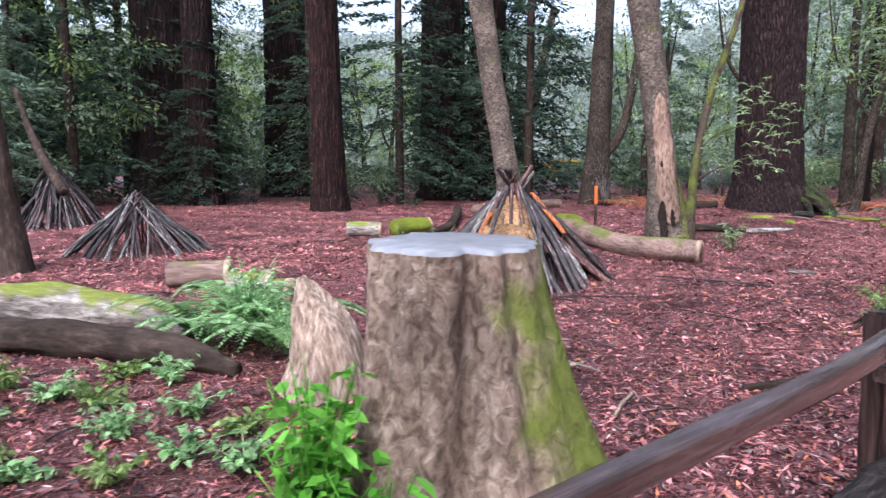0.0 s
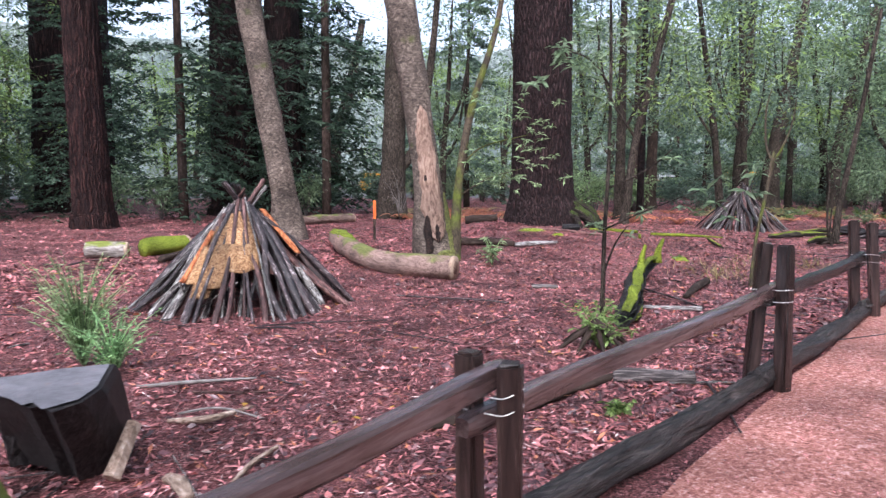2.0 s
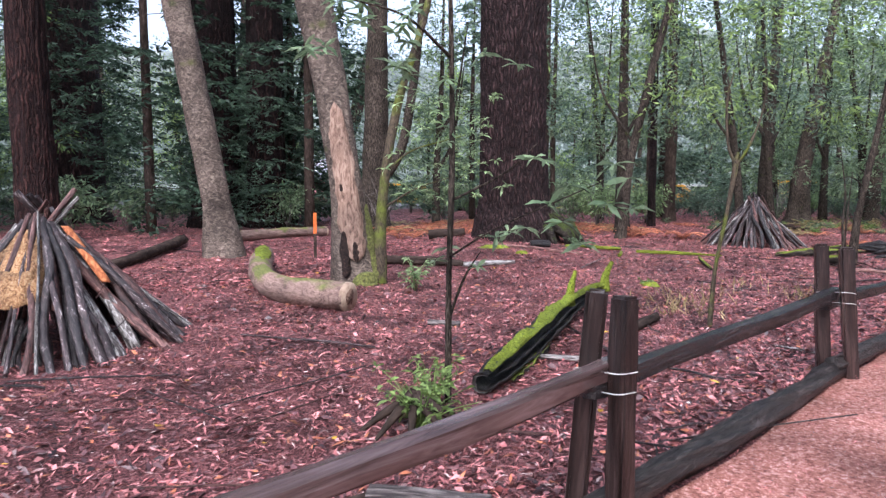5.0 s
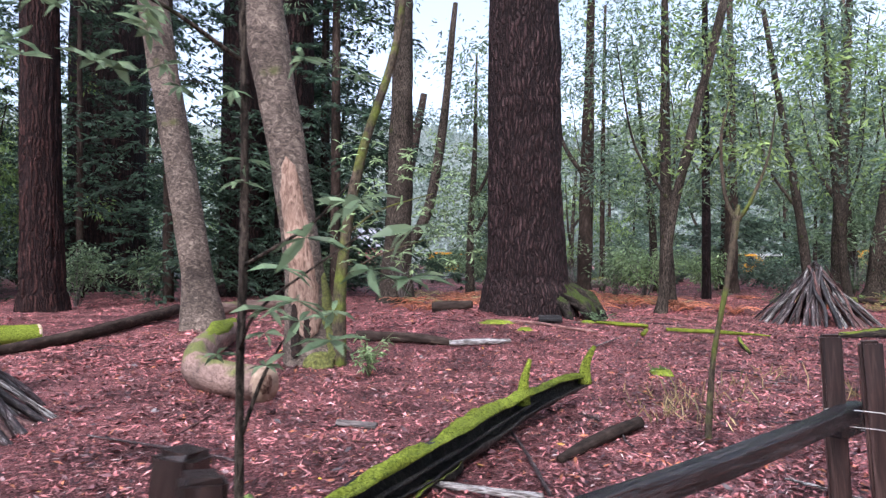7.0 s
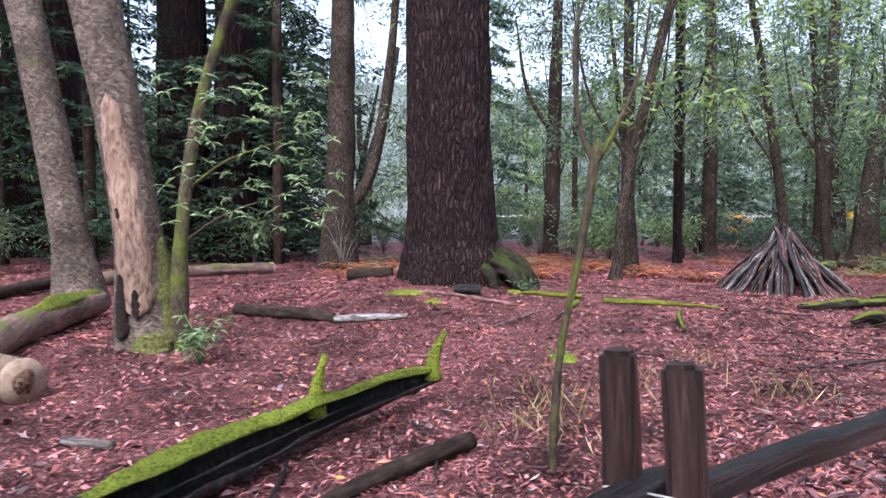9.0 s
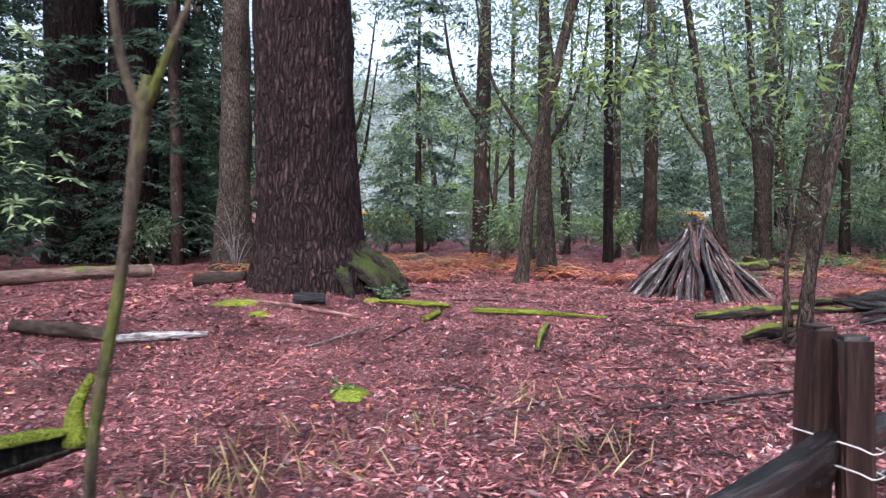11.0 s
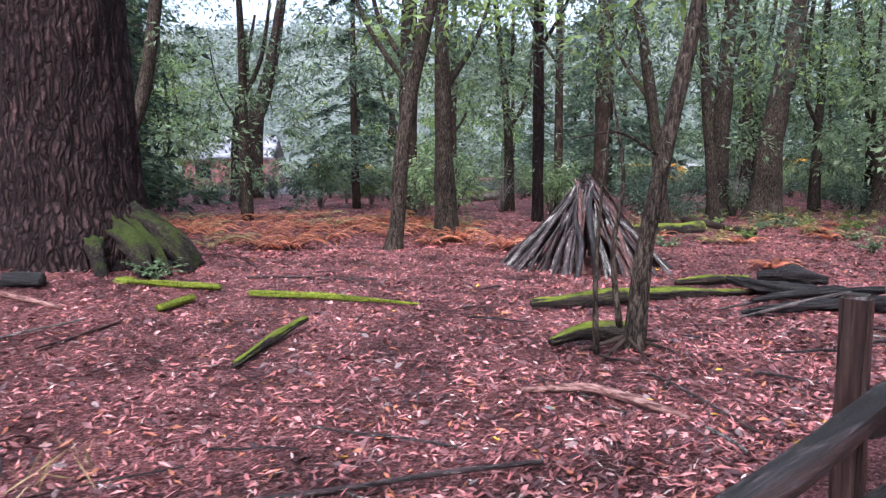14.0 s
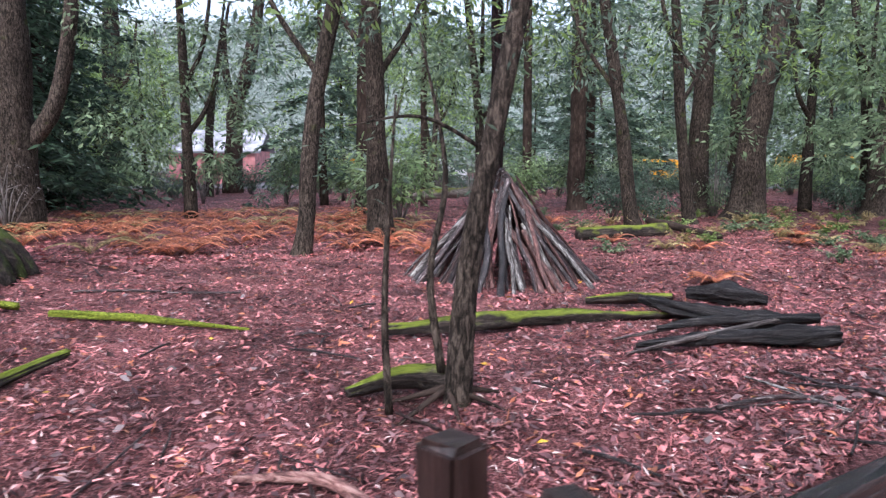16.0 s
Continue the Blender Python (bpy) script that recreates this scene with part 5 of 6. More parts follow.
def mossy_trough():
    """A fallen trunk rotted out to a hollow shell: moss along its upper edge, a black inside, a lower lip."""
    line = [(4.82, 6.95, 0.11), (5.15, 7.4, 0.13), (5.5, 7.95, 0.15), (5.9, 8.6, 0.17), (6.35, 9.3, 0.19), (6.85, 9.95, 0.21), (7.25, 10.35, 0.22)]
    P = [np.array([x, y, gz(x, y) + h]) for x, y, h in line]
    o = P[0].copy()
    root = thing("log", "rotting hollow dark log with bright green moss on its edge", "log", at=o)
    C = spline([p - o for p in P], 80)
    R = np.interp(np.linspace(0, 1, 80), [0, 0.15, 0.5, 0.8, 1], [0.06, 0.1, 0.11, 0.08, 0.045])
    out = np.array([0.82, -0.56, 0.0])  # the side on which the shell is open

    def shell(name, a0, a1, thick, mat, n, lump, label="", grow=0.0, u0=0, u1=80, seed=0.0):
        v, f = [], []
        for i in range(u0, u1):
            fade = 1 if name == "shell" else min(1, (i - u0) / 6 + 0.15, (u1 - 1 - i) / 4 + 0.15)
            for ring in (0, 1):
                for k in range(n):
                    q = k / (n - 1)
                    w = math.radians(a0 + (a1 - a0) * (q if ring == 0 else 1 - q)) + 0.16 * noise.noise((i * 0.13, seed, 1))
                    t = thick * fade * (0.35 + 0.65 * math.sin(math.pi * min(1, max(0, q))))
                    e = 1 + lump * noise.noise((math.cos(w) * 2 + seed, i * 0.16, math.sin(w) * 2)) + lump * 0.5 * noise.noise((math.cos(w) * 6 + seed, i * 0.6, math.sin(w) * 6))
                    rr = (R[i] + grow + (t if ring == 0 else 0)) * e
                    v.append(tuple(C[i] + out * math.cos(w) * rr + np.array([0, 0, 1.0]) * math.sin(w) * rr))
        m = 2 * n
        for i in range(u1 - u0 - 1):
            for k in range(m):
                k2 = (k + 1) % m
                f.append((i * m + k, i * m + k2, (i + 1) * m + k2, (i + 1) * m + k))
        f.append(tuple(range(m)))
        f.append(tuple((u1 - u0 - 1) * m + k for k in range(m))[::-1])
        return part(name, mesh_of(name, v, f, mat), root, label)

    shell("shell", 62, 330, 0.03, M_TROUGH, 16, 0.28, seed=1.0)
    shell("moss_edge", 54, 108, 0.024, M_MOSS, 9, 0.3, "bright green moss along the upper edge", 0.024, 1, 79, 3.0)
    shell("moss_lip", 296, 326, 0.022, M_MOSSLOG, 6, 0.4, "thin moss on the lower lip", 0.026, 10, 34, 5.0)
    shell("splinter", 350, 372, 0.02, M_TROUGH, 6, 0.4, "grey splinter inside the hollow", -0.05, 4, 60, 7.0)
    return root


MOSSLOG = mossy_trough()
o_ml = np.array(MOSSLOG.location)
for x, y, h, tilt in ((6.42, 9.4, 0.4, 0.06), (7.22, 10.3, 0.38, 0.1)):
    g0 = np.array([x, y, gz(x, y) + 0.2]) - o_ml
    part("stub", tube_mesh("stub", [g0, g0 + [0.01, 0, h * 0.5], g0 + [tilt, 0, h]], [0.07, 0.045, 0.02], M_MOSS, seg=10, rings=10, lump=0.3, seed=x), MOSSLOG, "mossy upright branch stub")
log("long thin branch covered in bright moss", [(8.95, 15.7, 0.05), (9.4, 15.7, 0.05), (9.9, 15.65, 0.05)], [0.02, 0.034, 0.026], M_MOSS, seed=9.0, lump=0.7)
log("long thin branch covered in bright moss", [(10.2, 15.55, 0.05), (10.8, 15.5, 0.06), (11.5, 15.3, 0.05), (11.95, 15.2, 0.03)], [0.025, 0.034, 0.026, 0.01], M_MOSS, seed=10.0, lump=0.7)
log("short mossy branch on red litter", [(9.5, 14.85, 0.04), (9.72, 15.25, 0.05)], [0.035, 0.028], M_MOSS, seed=11.0, lump=0.7)
log("short mossy dark branch on red litter", [(10.5, 13.2, 0.03), (10.68, 13.75, 0.06), (10.9, 14.3, 0.09)], [0.022, 0.034, 0.028], M_MOSSLOG, lump=0.8, seed=12.0)
log("mossy fallen log in front of a stick tepee", [(13.05, 14.95, 0.08), (13.9, 15.1, 0.1), (14.6, 15.35, 0.07), (15.8, 15.5, 0.04)], [0.04, 0.07, 0.06, 0.025], M_MOSSLOG, seed=13.0, lump=0.7)
log("black charred log on red litter", [(15.45, 15.65, 0.17), (15.7, 15.35, 0.13), (16.05, 15.05, 0.1), (16.55, 14.78, 0.07)], [0.03, 0.07, 0.085, 0.03], M_CHAR, lump=1.0, lump_f=9.0, seed=14.0, seg=22, rings=40)
log("long black charred log with a blunt end", [(15.0, 14.5, 0.05), (15.5, 14.48, 0.07), (16.0, 14.4, 0.08), (16.5, 14.3, 0.09)], [0.015, 0.045, 0.06, 0.07], M_CHAR, lump=1.0, lump_f=9.0, seed=15.0, seg=22, rings=40)
log("black charred branch across a log pile", [(15.3, 14.85, 0.09), (15.8, 14.75, 0.15), (16.5, 14.55, 0.18)], [0.018, 0.04, 0.03], M_CHAR, lump=1.0, lump_f=9.0, seed=15.5, seg=16, rings=30)
log("split grey board on red litter", [(14.85, 14.3, 0.03), (15.5, 14.45, 0.1), (16.2, 14.62, 0.17)], [0.01, 0.022, 0.014], M_GREYWOOD, lump=0.6, seed=16.0)
log("thin grey branch beside charred logs", [(14.9, 14.75, 0.03), (15.5, 14.95, 0.06), (16.0, 15.2, 0.08)], [0.008, 0.016, 0.008], M_GREYWOOD, lump=0.5, seed=16.5)
log("short black charred chunk behind a log pile", [(16.2, 16.3, 0.08), (16.5, 16.05, 0.12), (16.85, 15.9, 0.08)], [0.04, 0.09, 0.04], M_CHAR, lump=1.2, lump_f=9.0, seed=17.0, seg=20, rings=30)
log("mossy grey branch end behind a log pile", [(15.1, 16.2, 0.06), (15.5, 16.1, 0.1), (15.9, 15.95, 0.12)], [0.03, 0.06, 0.04], M_MOSSLOG, lump=0.8, seed=17.5)
log("mossy decaying stump root", [(12.85, 13.45, 0.08), (13.2, 13.6, 0.13), (13.6, 13.5, 0.1)], [0.03, 0.065, 0.09], M_MOSSLOG, lump=0.8, seed=18.0)
for k in range(7):
    w = 0.9 * k + 0.3
    log("thin dark root at a sapling's foot", [(13.45, 13.42, 0.1), (13.45 + 0.2 * math.cos(w), 13.42 + 0.2 * math.sin(w), 0.05), (13.45 + 0.42 * math.cos(w), 13.42 + 0.42 * math.sin(w), -0.01)], [0.022, 0.016, 0.006], M_DARKBARK, name="root", category="root", lump=0.5, seed=60.0 + k, seg=8, rings=12, group="sapling roots")
log("mossy fallen log among the far trees", [(16.6, 21.8, 0.1), (18.4, 22.2, 0.1)], [0.13, 0.14], M_MOSSLOG, seed=19.0)
log("dark fallen branch among the far trees", [(18.5, 23.3, 0.2), (19.0, 21.2, 0.08)], [0.08, 0.06], M_DARKBARK, seed=20.0)
log("fallen grey trunk propped among the far trees", [(13.2, 31.0, 0.4), (16.4, 33.5, 0.5)], [0.2, 0.16], M_GREYLOG, seed=21.0)
log("mossy sawn log on red litter", [(-2.0, 14.2, 0.14), (-1.3, 14.2, 0.14)], [0.14, 0.14], M_GREYLOG, cut=(1,), seed=22.0)
log("short bright mossy sawn log on red litter", [(-1.05, 14.3, 0.16), (-0.35, 14.9, 0.17)], [0.16, 0.17], M_MOSS, cut=(1,), seed=23.0)
log("thick grey fallen log with bright moss", [(-5.2, 6.7, 0.2), (-4.1, 6.6, 0.22), (-3.2, 6.5, 0.2), (-2.3, 6.3, 0.14)], [0.22, 0.22, 0.2, 0.13], M_GREYLOG, rings=40, seed=24.0)
log("dark split fallen log resting on litter", [(-4.6, 5.95, 0.16), (-3.0, 5.65, 0.14), (-2.1, 5.3, 0.12), (-1.55, 5.05, 0.05)], [0.14, 0.15, 0.14, 0.06], M_DARKBARK, rings=40, lump=0.3, seed=25.0)
log("short tan sawn log", [(-3.5, 8.7, 0.17), (-2.75, 8.75, 0.18)], [0.17, 0.17], M_LOG, cut=(1,), seed=26.0)
log("short pale sawn log with moss", [(-2.5, 8.0, 0.16), (-2.0, 7.95, 0.17)], [0.16, 0.17], M_GREYLOG, cut=(1,), seed=27.0)
log("short mossy sawn log", [(-1.95, 7.8, 0.14), (-1.72, 7.7, 0.15)], [0.14, 0.15], M_GREYLOG, cut=(1,), seed=28.0)
log("thick dark branch among red litter", [(6.5, 8.4, 0.03), (6.95, 8.85, 0.05), (7.4, 9.25, 0.06)], [0.03, 0.055, 0.05], M_DARKBARK, seed=29.0, lump=0.35)
log("broken grey fence board on the ground", [(3.85, 5.3, 0.04), (4.4, 5.05, 0.04)], [0.06, 0.055], M_GREYWOOD, seed=30.0, lump=0.4)
log("dark fallen branch along the fence", [(2.1, 4.65, 0.03), (2.8, 4.75, 0.05), (3.3, 5.05, 0.04), (3.85, 5.3, 0.04)], [0.025, 0.045, 0.04, 0.03], M_DARKBARK, seed=31.0)
log("reddish crooked branch on red litter", [(12.4, 12.45, 0.03), (12.8, 12.35, 0.05), (13.05, 12.05, 0.04), (13.2, 11.8, 0.02)], [0.015, 0.03, 0.025, 0.015], M_REDLOG, seed=32.0)
log("pale thin branch on red litter", [(6.9, 15.8, 0.03), (7.8, 15.2, 0.04), (8.7, 14.75, 0.03)], [0.02, 0.03, 0.02], M_REDLOG, seed=33.0)
log("small grey broken stick", [(4.8, 9.5, 0.03), (5.15, 9.4, 0.03)], [0.035, 0.035], M_GREYWOOD, seed=34.0)
log("pale branch on red litter", [(5.5, 7.95, 0.03), (6.2, 7.6, 0.03)], [0.02, 0.025], M_PALELOG, seed=35.0)


def stump():
    r = np.random.default_rng(71)
    cx, cy = 0.05, 2.62
    z0 = gz(cx, cy)
    root = thing("tree_stump", "tall tan sawn stump with flared foot and mossy side", "stump", at=(cx, cy, z0))
    seg, rings, H = 120, 60, 1.16 - z0
    verts, faces, R1 = [], [], []
    for i in range(rings):
        u = i / (rings - 1)
        z = -0.1 + (H + 0.1) * u
        for k in range(seg):
            w = 2 * math.pi * k / seg
            ca, sa = math.cos(w), math.sin(w)
            flare = max(0, 1 - u) ** 1.8
            lobes = 1 + 0.5 * flare * noise.noise((ca * 1.8, sa * 1.8, 3.3)) + 0.09 * noise.noise((ca * 3.5, sa * 3.5, z * 0.7)) * (0.6 + 0.4 * u)
            rr = (0.335 + 0.28 * flare + 0.05 * (1 - u)) * lobes + 0.26 * (1 - u) ** 1.3 * max(0, ca) ** 2
            rr += 0.02 * noise.noise((ca * 7, sa * 7, z * 1.4)) - (0.13 - 0.08 * u) * max(0, noise.noise((ca * 4 + 5, sa * 4, z * 0.3)) - 0.05) + 0.006 * noise.noise((ca * 22, sa * 22, z * 14))
            for w0, deep, wide in ((4.76, 0.13, 0.13), (3.95, 0.08, 0.12), (5.25, 0.05, 0.1), (4.3, 0.03, 0.08), (3.2, 0.06, 0.2)):  # vertical flutes
                rr -= deep * (0.5 + 0.7 * (1 - u)) * math.exp(-((w - w0 - 0.1 * math.sin(z * 2.5 + w0)) / wide) ** 2)
            ex = 0.03 * (1 - u)
            verts.append((ca * rr + ex, sa * rr, z))
    for i in range(rings - 1):
        for k in range(seg):
            k2 = (k + 1) % seg
            q = (i * seg + k, i * seg + k2, (i + 1) * seg + k2, (i + 1) * seg + k)
            faces.append(q)
    me = mesh_of("stump_body", verts, faces, M_STUMPSIDE)
    part("body", me, root)
    top = [Vector(v) for v in verts[-seg:]]
    tv, tf = [], []
    for s, h in ((0.985, -0.004), (0.95, 0.012), (0.6, 0.016), (0.25, 0.02)):
        for p in top:
            tv.append((p.x * s, p.y * s, H + h + 0.006 * noise.noise((p.x * s * 9, p.y * s * 9, 1))))
    for j in range(3):
        for k in range(seg):
            k2 = (k + 1) % seg
            tf.append((j * seg + k, j * seg + k2, (j + 1) * seg + k2, (j + 1) * seg + k))
    tf.append(tuple(3 * seg + k for k in range(seg)))
    part("sawn_top", mesh_of("sawn_top", tv, tf, M_STUMPTOP), root, "wet grey sawn top")
    # a low bump, coloured near black for the shade of a hole
    hv, hf = tube([(0.16, -0.42, 0.42), (0.17, -0.47, 0.42), (0.18, -0.5, 0.42)], [0.05, 0.055, 0.03], 12, 5, lump=0.4)
    part("knot_hole", mesh_of("knot_hole", hv, hf, M_HOLLOW), root, "knot hole painted dark")
    return root


stump()
log("leaning tan split stump slab", [(-0.85, 4.78, -0.05), (-0.84, 4.8, 0.35), (-0.92, 4.82, 0.6), (-1.0, 4.83, 0.82)], [0.33, 0.25, 0.16, 0.03], M_STUMP, name="broken_stump", category="stump", lump=0.3, seed=36.0)


def wedge():
    root = thing("cut_log_block", "dark log chunk with a slanting wet sawn face", "log", at=(0.25, 4.4, -0.1))
    rim = [Vector(p) for p in [(0.2, 0.26, 0.4), (0.21, -0.11, 0.375), (0.16, -0.28, 0.365), (0.02, -0.39, 0.36), (-0.05, -0.29, 0.368), (-0.1, -0.3, 0.36), (-0.19, -0.19, 0.365), (-0.37, -0.04, 0.37), (-0.44, 0.1, 0.4), (-0.29, 0.11, 0.4), (-0.05, 0.19, 0.405)]]
    n, v, f = len(rim), [], []
    c = sum(rim, Vector()) / n
    v.append(c)
    for s in (0.5, 0.93):
        v += [c + (p - c) * s for p in rim]
    for k in range(n):
        k2 = (k + 1) % n
        f += [(0, 1 + k, 1 + k2), (1 + k, 1 + n + k, 1 + n + k2, 1 + k2)]
    part("cut_face", mesh_of("cut_face", [p + Vector((0, 0, 0.112)) for p in v], f, M_WETCUT, False), root, "wet grey sawn face")
    v, f = [], []
    drop = [(1.0, 0.0, 0.0), (1.02, 0.05, 0.06), (1.0, 0.2, 0.2), (0.94, 0.38, 0.36), (0.88, 0.6, 0.5)]
    for s, h, back in drop:
        for p in rim:
            q = c + (p - c) * s
            k = 0.03 * h * noise.noise(q * 9 + Vector((0, 0, h * 8)))
            v.append((q.x + (0.16 * back if p.x > 0.1 else 0.04) + k, q.y + back * (0.75 if p.y < 0.1 else 0.45) + k, q.z * (1 - h / 0.6) - 0.06 * h / 0.6 + 0.1 * (1 - h / 0.6)))
    for j in range(len(drop) - 1):
        for k in range(n):
            k2 = (k + 1) % n
            f.append((j * n + k, j * n + k2, (j + 1) * n + k2, (j + 1) * n + k))
    f.append(tuple(range(n)))
    f.append(tuple((len(drop) - 1) * n + k for k in range(n))[::-1])
    part("bark", mesh_of("bark", v, f, M_CHAR, False), root)
    part("split_plank", tube_mesh("split_plank", [(0.31, 0.12, 0.2), (0.22, -0.07, -0.02)], [0.045, 0.05], M_STUMP, seg=7, rings=12, lump=0.35, smooth=False), root, "tan split plank edge")


wedge()
log("thin crooked fallen branch on red litter", [(0.31, 5.98, 0.01), (0.66, 5.93, 0.04), (1.17, 6.07, 0.01)], [0.012, 0.015, 0.008], M_GREYTWIG, name="fallen_branch", category="branch", lump=0.5, seed=60.0)
log("thin crooked fallen branch on red litter", [(0.63, 5.22, 0.01), (0.89, 5.12, 0.04), (1.16, 5.40, 0.01)], [0.016, 0.02, 0.01], M_STUMP, name="fallen_branch", category="branch", lump=0.5, seed=61.0)
log("thin crooked fallen branch on red litter", [(1.09, 4.18, 0.01), (1.20, 4.39, 0.04), (1.36, 4.72, 0.01)], [0.01, 0.014, 0.01], M_STUMP, name="fallen_branch", category="branch", lump=0.5, seed=62.0)
log("thin crooked fallen branch on red litter", [(0.76, 4.31, 0.01), (0.83, 4.16, 0.04), (0.89, 4.02, 0.01)], [0.035, 0.04, 0.03], M_STUMP, name="fallen_branch", category="branch", lump=0.5, seed=63.0)
log("thin crooked fallen branch on red litter", [(0.66, 5.33, 0.01), (0.94, 5.31, 0.04), (1.24, 5.15, 0.01)], [0.008, 0.01, 0.006], M_GREYTWIG, name="fallen_branch", category="branch", lump=0.5, seed=64.0)


def stake():
    x, y = 3.55, 16.1
    root = thing("marker_stake", "orange-topped wooden marker stake in the litter", "stake", at=(x, y, gz(x, y)))
    r = np.random.default_rng(3)
    part("shaft", bm_mesh("shaft", uneven_box(0.06, 0.04, 0.5, r, 0.002, 0.006), M_DARKBARK), root)
    part("painted_top", bm_mesh("painted_top", uneven_box(0.066, 0.046, 0.42, r, 0.002, 0.006), M_STAKE), root, "bright orange painted top", m=pose(0, 0, 0.48))


stake()


# ---------- plants ----------
def fern(label, x, y, fronds, length, mat, seed, name="fern", tall=0.6, leaf=0.12):
    r = np.random.default_rng(seed)
    root = thing(name, label, "plant", at=(x, y, gz(x, y)))
    S, Q = [], []
    sv, sf = [], []
    for k in range(fronds):
        w = 2 * math.pi * k / fronds + r.normal(0, 0.2)
        L = length * r.uniform(0.7, 1.15)
        p = lambda u: np.array([math.cos(w) * L * u, math.sin(w) * L * u, L * tall * (1.7 * u - 1.35 * u * u)])
        tube([p(0), p(0.5), p(1)], [0.006, 0.004, 0.002], 4, 5, verts=sv, faces=sf)
        us = np.linspace(0.15, 1, 26)
        P = np.array([p(u) for u in us])
        side = np.array([-math.sin(w), math.cos(w), 0.0])
        fwd = np.array([math.cos(w), math.sin(w), 0.0])
        wid = (leaf * np.sin(np.pi * (0.12 + 0.88 * us)) + 0.01)[:, None]
        for sg in (-1, 1):
            tip = P + side * sg * wid + fwd * 0.02 - [0, 0, 0.015]
            Q.append(np.stack([P - fwd * 0.008, (P + tip) / 2 - fwd * 0.02, tip, (P + tip) / 2 + fwd * 0.02], 1))
    tagged(part("stalkwork", mesh_of("stalkwork", sv, sf, mat), root), kind="stuff")
    part("foliage", quads_mesh("foliage", np.vstack(Q), mat), root)
    return root


fern("bright green sword fern beside fallen logs", -2.1, 6.0, 22, 0.85, M_FERN, 81, tall=0.9)
fern("bright green fern beside fallen logs", -1.45, 5.75, 20, 0.75, M_FERN, 82, tall=0.85)
fern("bright green fern growing over a log", -1.85, 6.5, 18, 0.7, M_FERN, 83, tall=1.1)


def leafy_plant(label, x, y, h, spread, n, mat, seed, leaf=(0.09, 0.05), name="leafy_plant", z=None):
    r = np.random.default_rng(seed)
    root = thing(name, label, "plant", at=(x, y, gz(x, y) if z is None else z))
    v, f, P, A = [], [], [], []
    for _ in range(n):
        w, q = r.uniform(0, 6.28), r.uniform(0.2, 1) * spread
        tip = np.array([math.cos(w) * q, math.sin(w) * q, h * r.uniform(0.4, 1.05)])
        tube([(0, 0, -0.02), tip * [0.4, 0.4, 0.65], tip], [0.006, 0.004, 0.002], 5, 6, verts=v, faces=f)
        for _ in range(9):
            u = r.uniform(0.35, 1)
            P.append(tip * [u ** 1.5, u ** 1.5, u])
            a = r.uniform(0, 6.28)
            A.append((math.cos(a), math.sin(a), 0.1))
    tagged(part("stemwork", mesh_of("stemwork", v, f, mat), root), kind="stuff")
    part("foliage", quads_mesh("foliage", round_leaf_quads(np.array(P), np.array(A), leaf[0], leaf[1], r, 0.2, 0.3), mat), root)
    return root


leafy_plant("bright green leafy plant at the stump's foot", -0.42, 2.2, 0.92, 0.2, 60, M_IVY, 85, (0.085, 0.045))
leafy_plant("bright green leafy plant at the stump's foot", -0.2, 2.02, 0.66, 0.22, 46, M_IVY, 86, (0.085, 0.045))
leafy_plant("wispy pale green bush behind the tall stump", -0.25, 6.8, 0.95, 0.45, 110, M_GLOSSY, 120, (0.05, 0.016))
leafy_plant("pale green feathery sprout beside a stump", 0.05, 6.5, 0.5, 0.4, 60, M_FERN, 123, (0.06, 0.016))
leafy_plant("pale green bushy plant growing among logs", -1.75, 6.1, 0.75, 0.5, 46, M_FERN, 121, (0.1, 0.035))
leafy_plant("pale green bushy plant growing among logs", -1.3, 5.6, 0.5, 0.4, 34, M_FERN, 122, (0.1, 0.035))
leafy_plant("small bright green seedling by the fence", 3.5, 4.55, 0.12, 0.12, 9, M_LIME, 87, (0.07, 0.035))
leafy_plant("small yellow-green seedling on red litter", 8.6, 11.9, 0.08, 0.14, 9, M_LIME, 88, (0.08, 0.03))
leafy_plant("leafy weeds round a rotten stump", 4.25, 6.3, 0.4, 0.42, 26, M_LIME, 89, (0.075, 0.035))
leafy_plant("yellow-green weeds by a thin sapling", 4.4, 6.75, 0.35, 0.3, 16, M_LIME, 90, (0.07, 0.035))
leafy_plant("young laurel shoots with pale leaves", 5.0, 11.9, 0.5, 0.35, 12, M_GLOSSY, 91, (0.13, 0.04))
leafy_plant("small leafy plant at the foot of the fir", 9.1, 16.1, 0.22, 0.4, 14, M_LAUREL, 92, (0.07, 0.035))
for k, (x, y) in enumerate([(-2.9, 4.1), (-2.3, 4.4), (-1.9, 3.9), (-2.6, 3.6), (-1.6, 4.3), (-3.2, 4.8), (-1.4, 3.6), (-3.6, 4.2), (-2.0, 4.9), (-1.2, 4.0), (-2.7, 4.6), (-3.1, 4.3), (-2.2, 3.4), (-1.7, 3.3), (-3.4, 3.9), (-2.4, 5.1), (-1.05, 3.5), (-2.9, 3.3)]):
    leafy_plant("low bright green seedlings on red litter", x, y, 0.14 + 0.04 * (k % 3), 0.26, 14, (M_FERN, M_LIME)[k % 2], 93 + k, (0.07, 0.04))
for k in range(64):
    r_ = np.random.default_rng(200 + k)
    leafy_plant("low green weeds among far litter", float(r_.uniform(16.5, 25)), float(r_.uniform(17, 29)), 0.25, 0.4, 9, (M_LAUREL, M_LIME, M_STRAW)[k % 3], 210 + k, (0.09, 0.045))
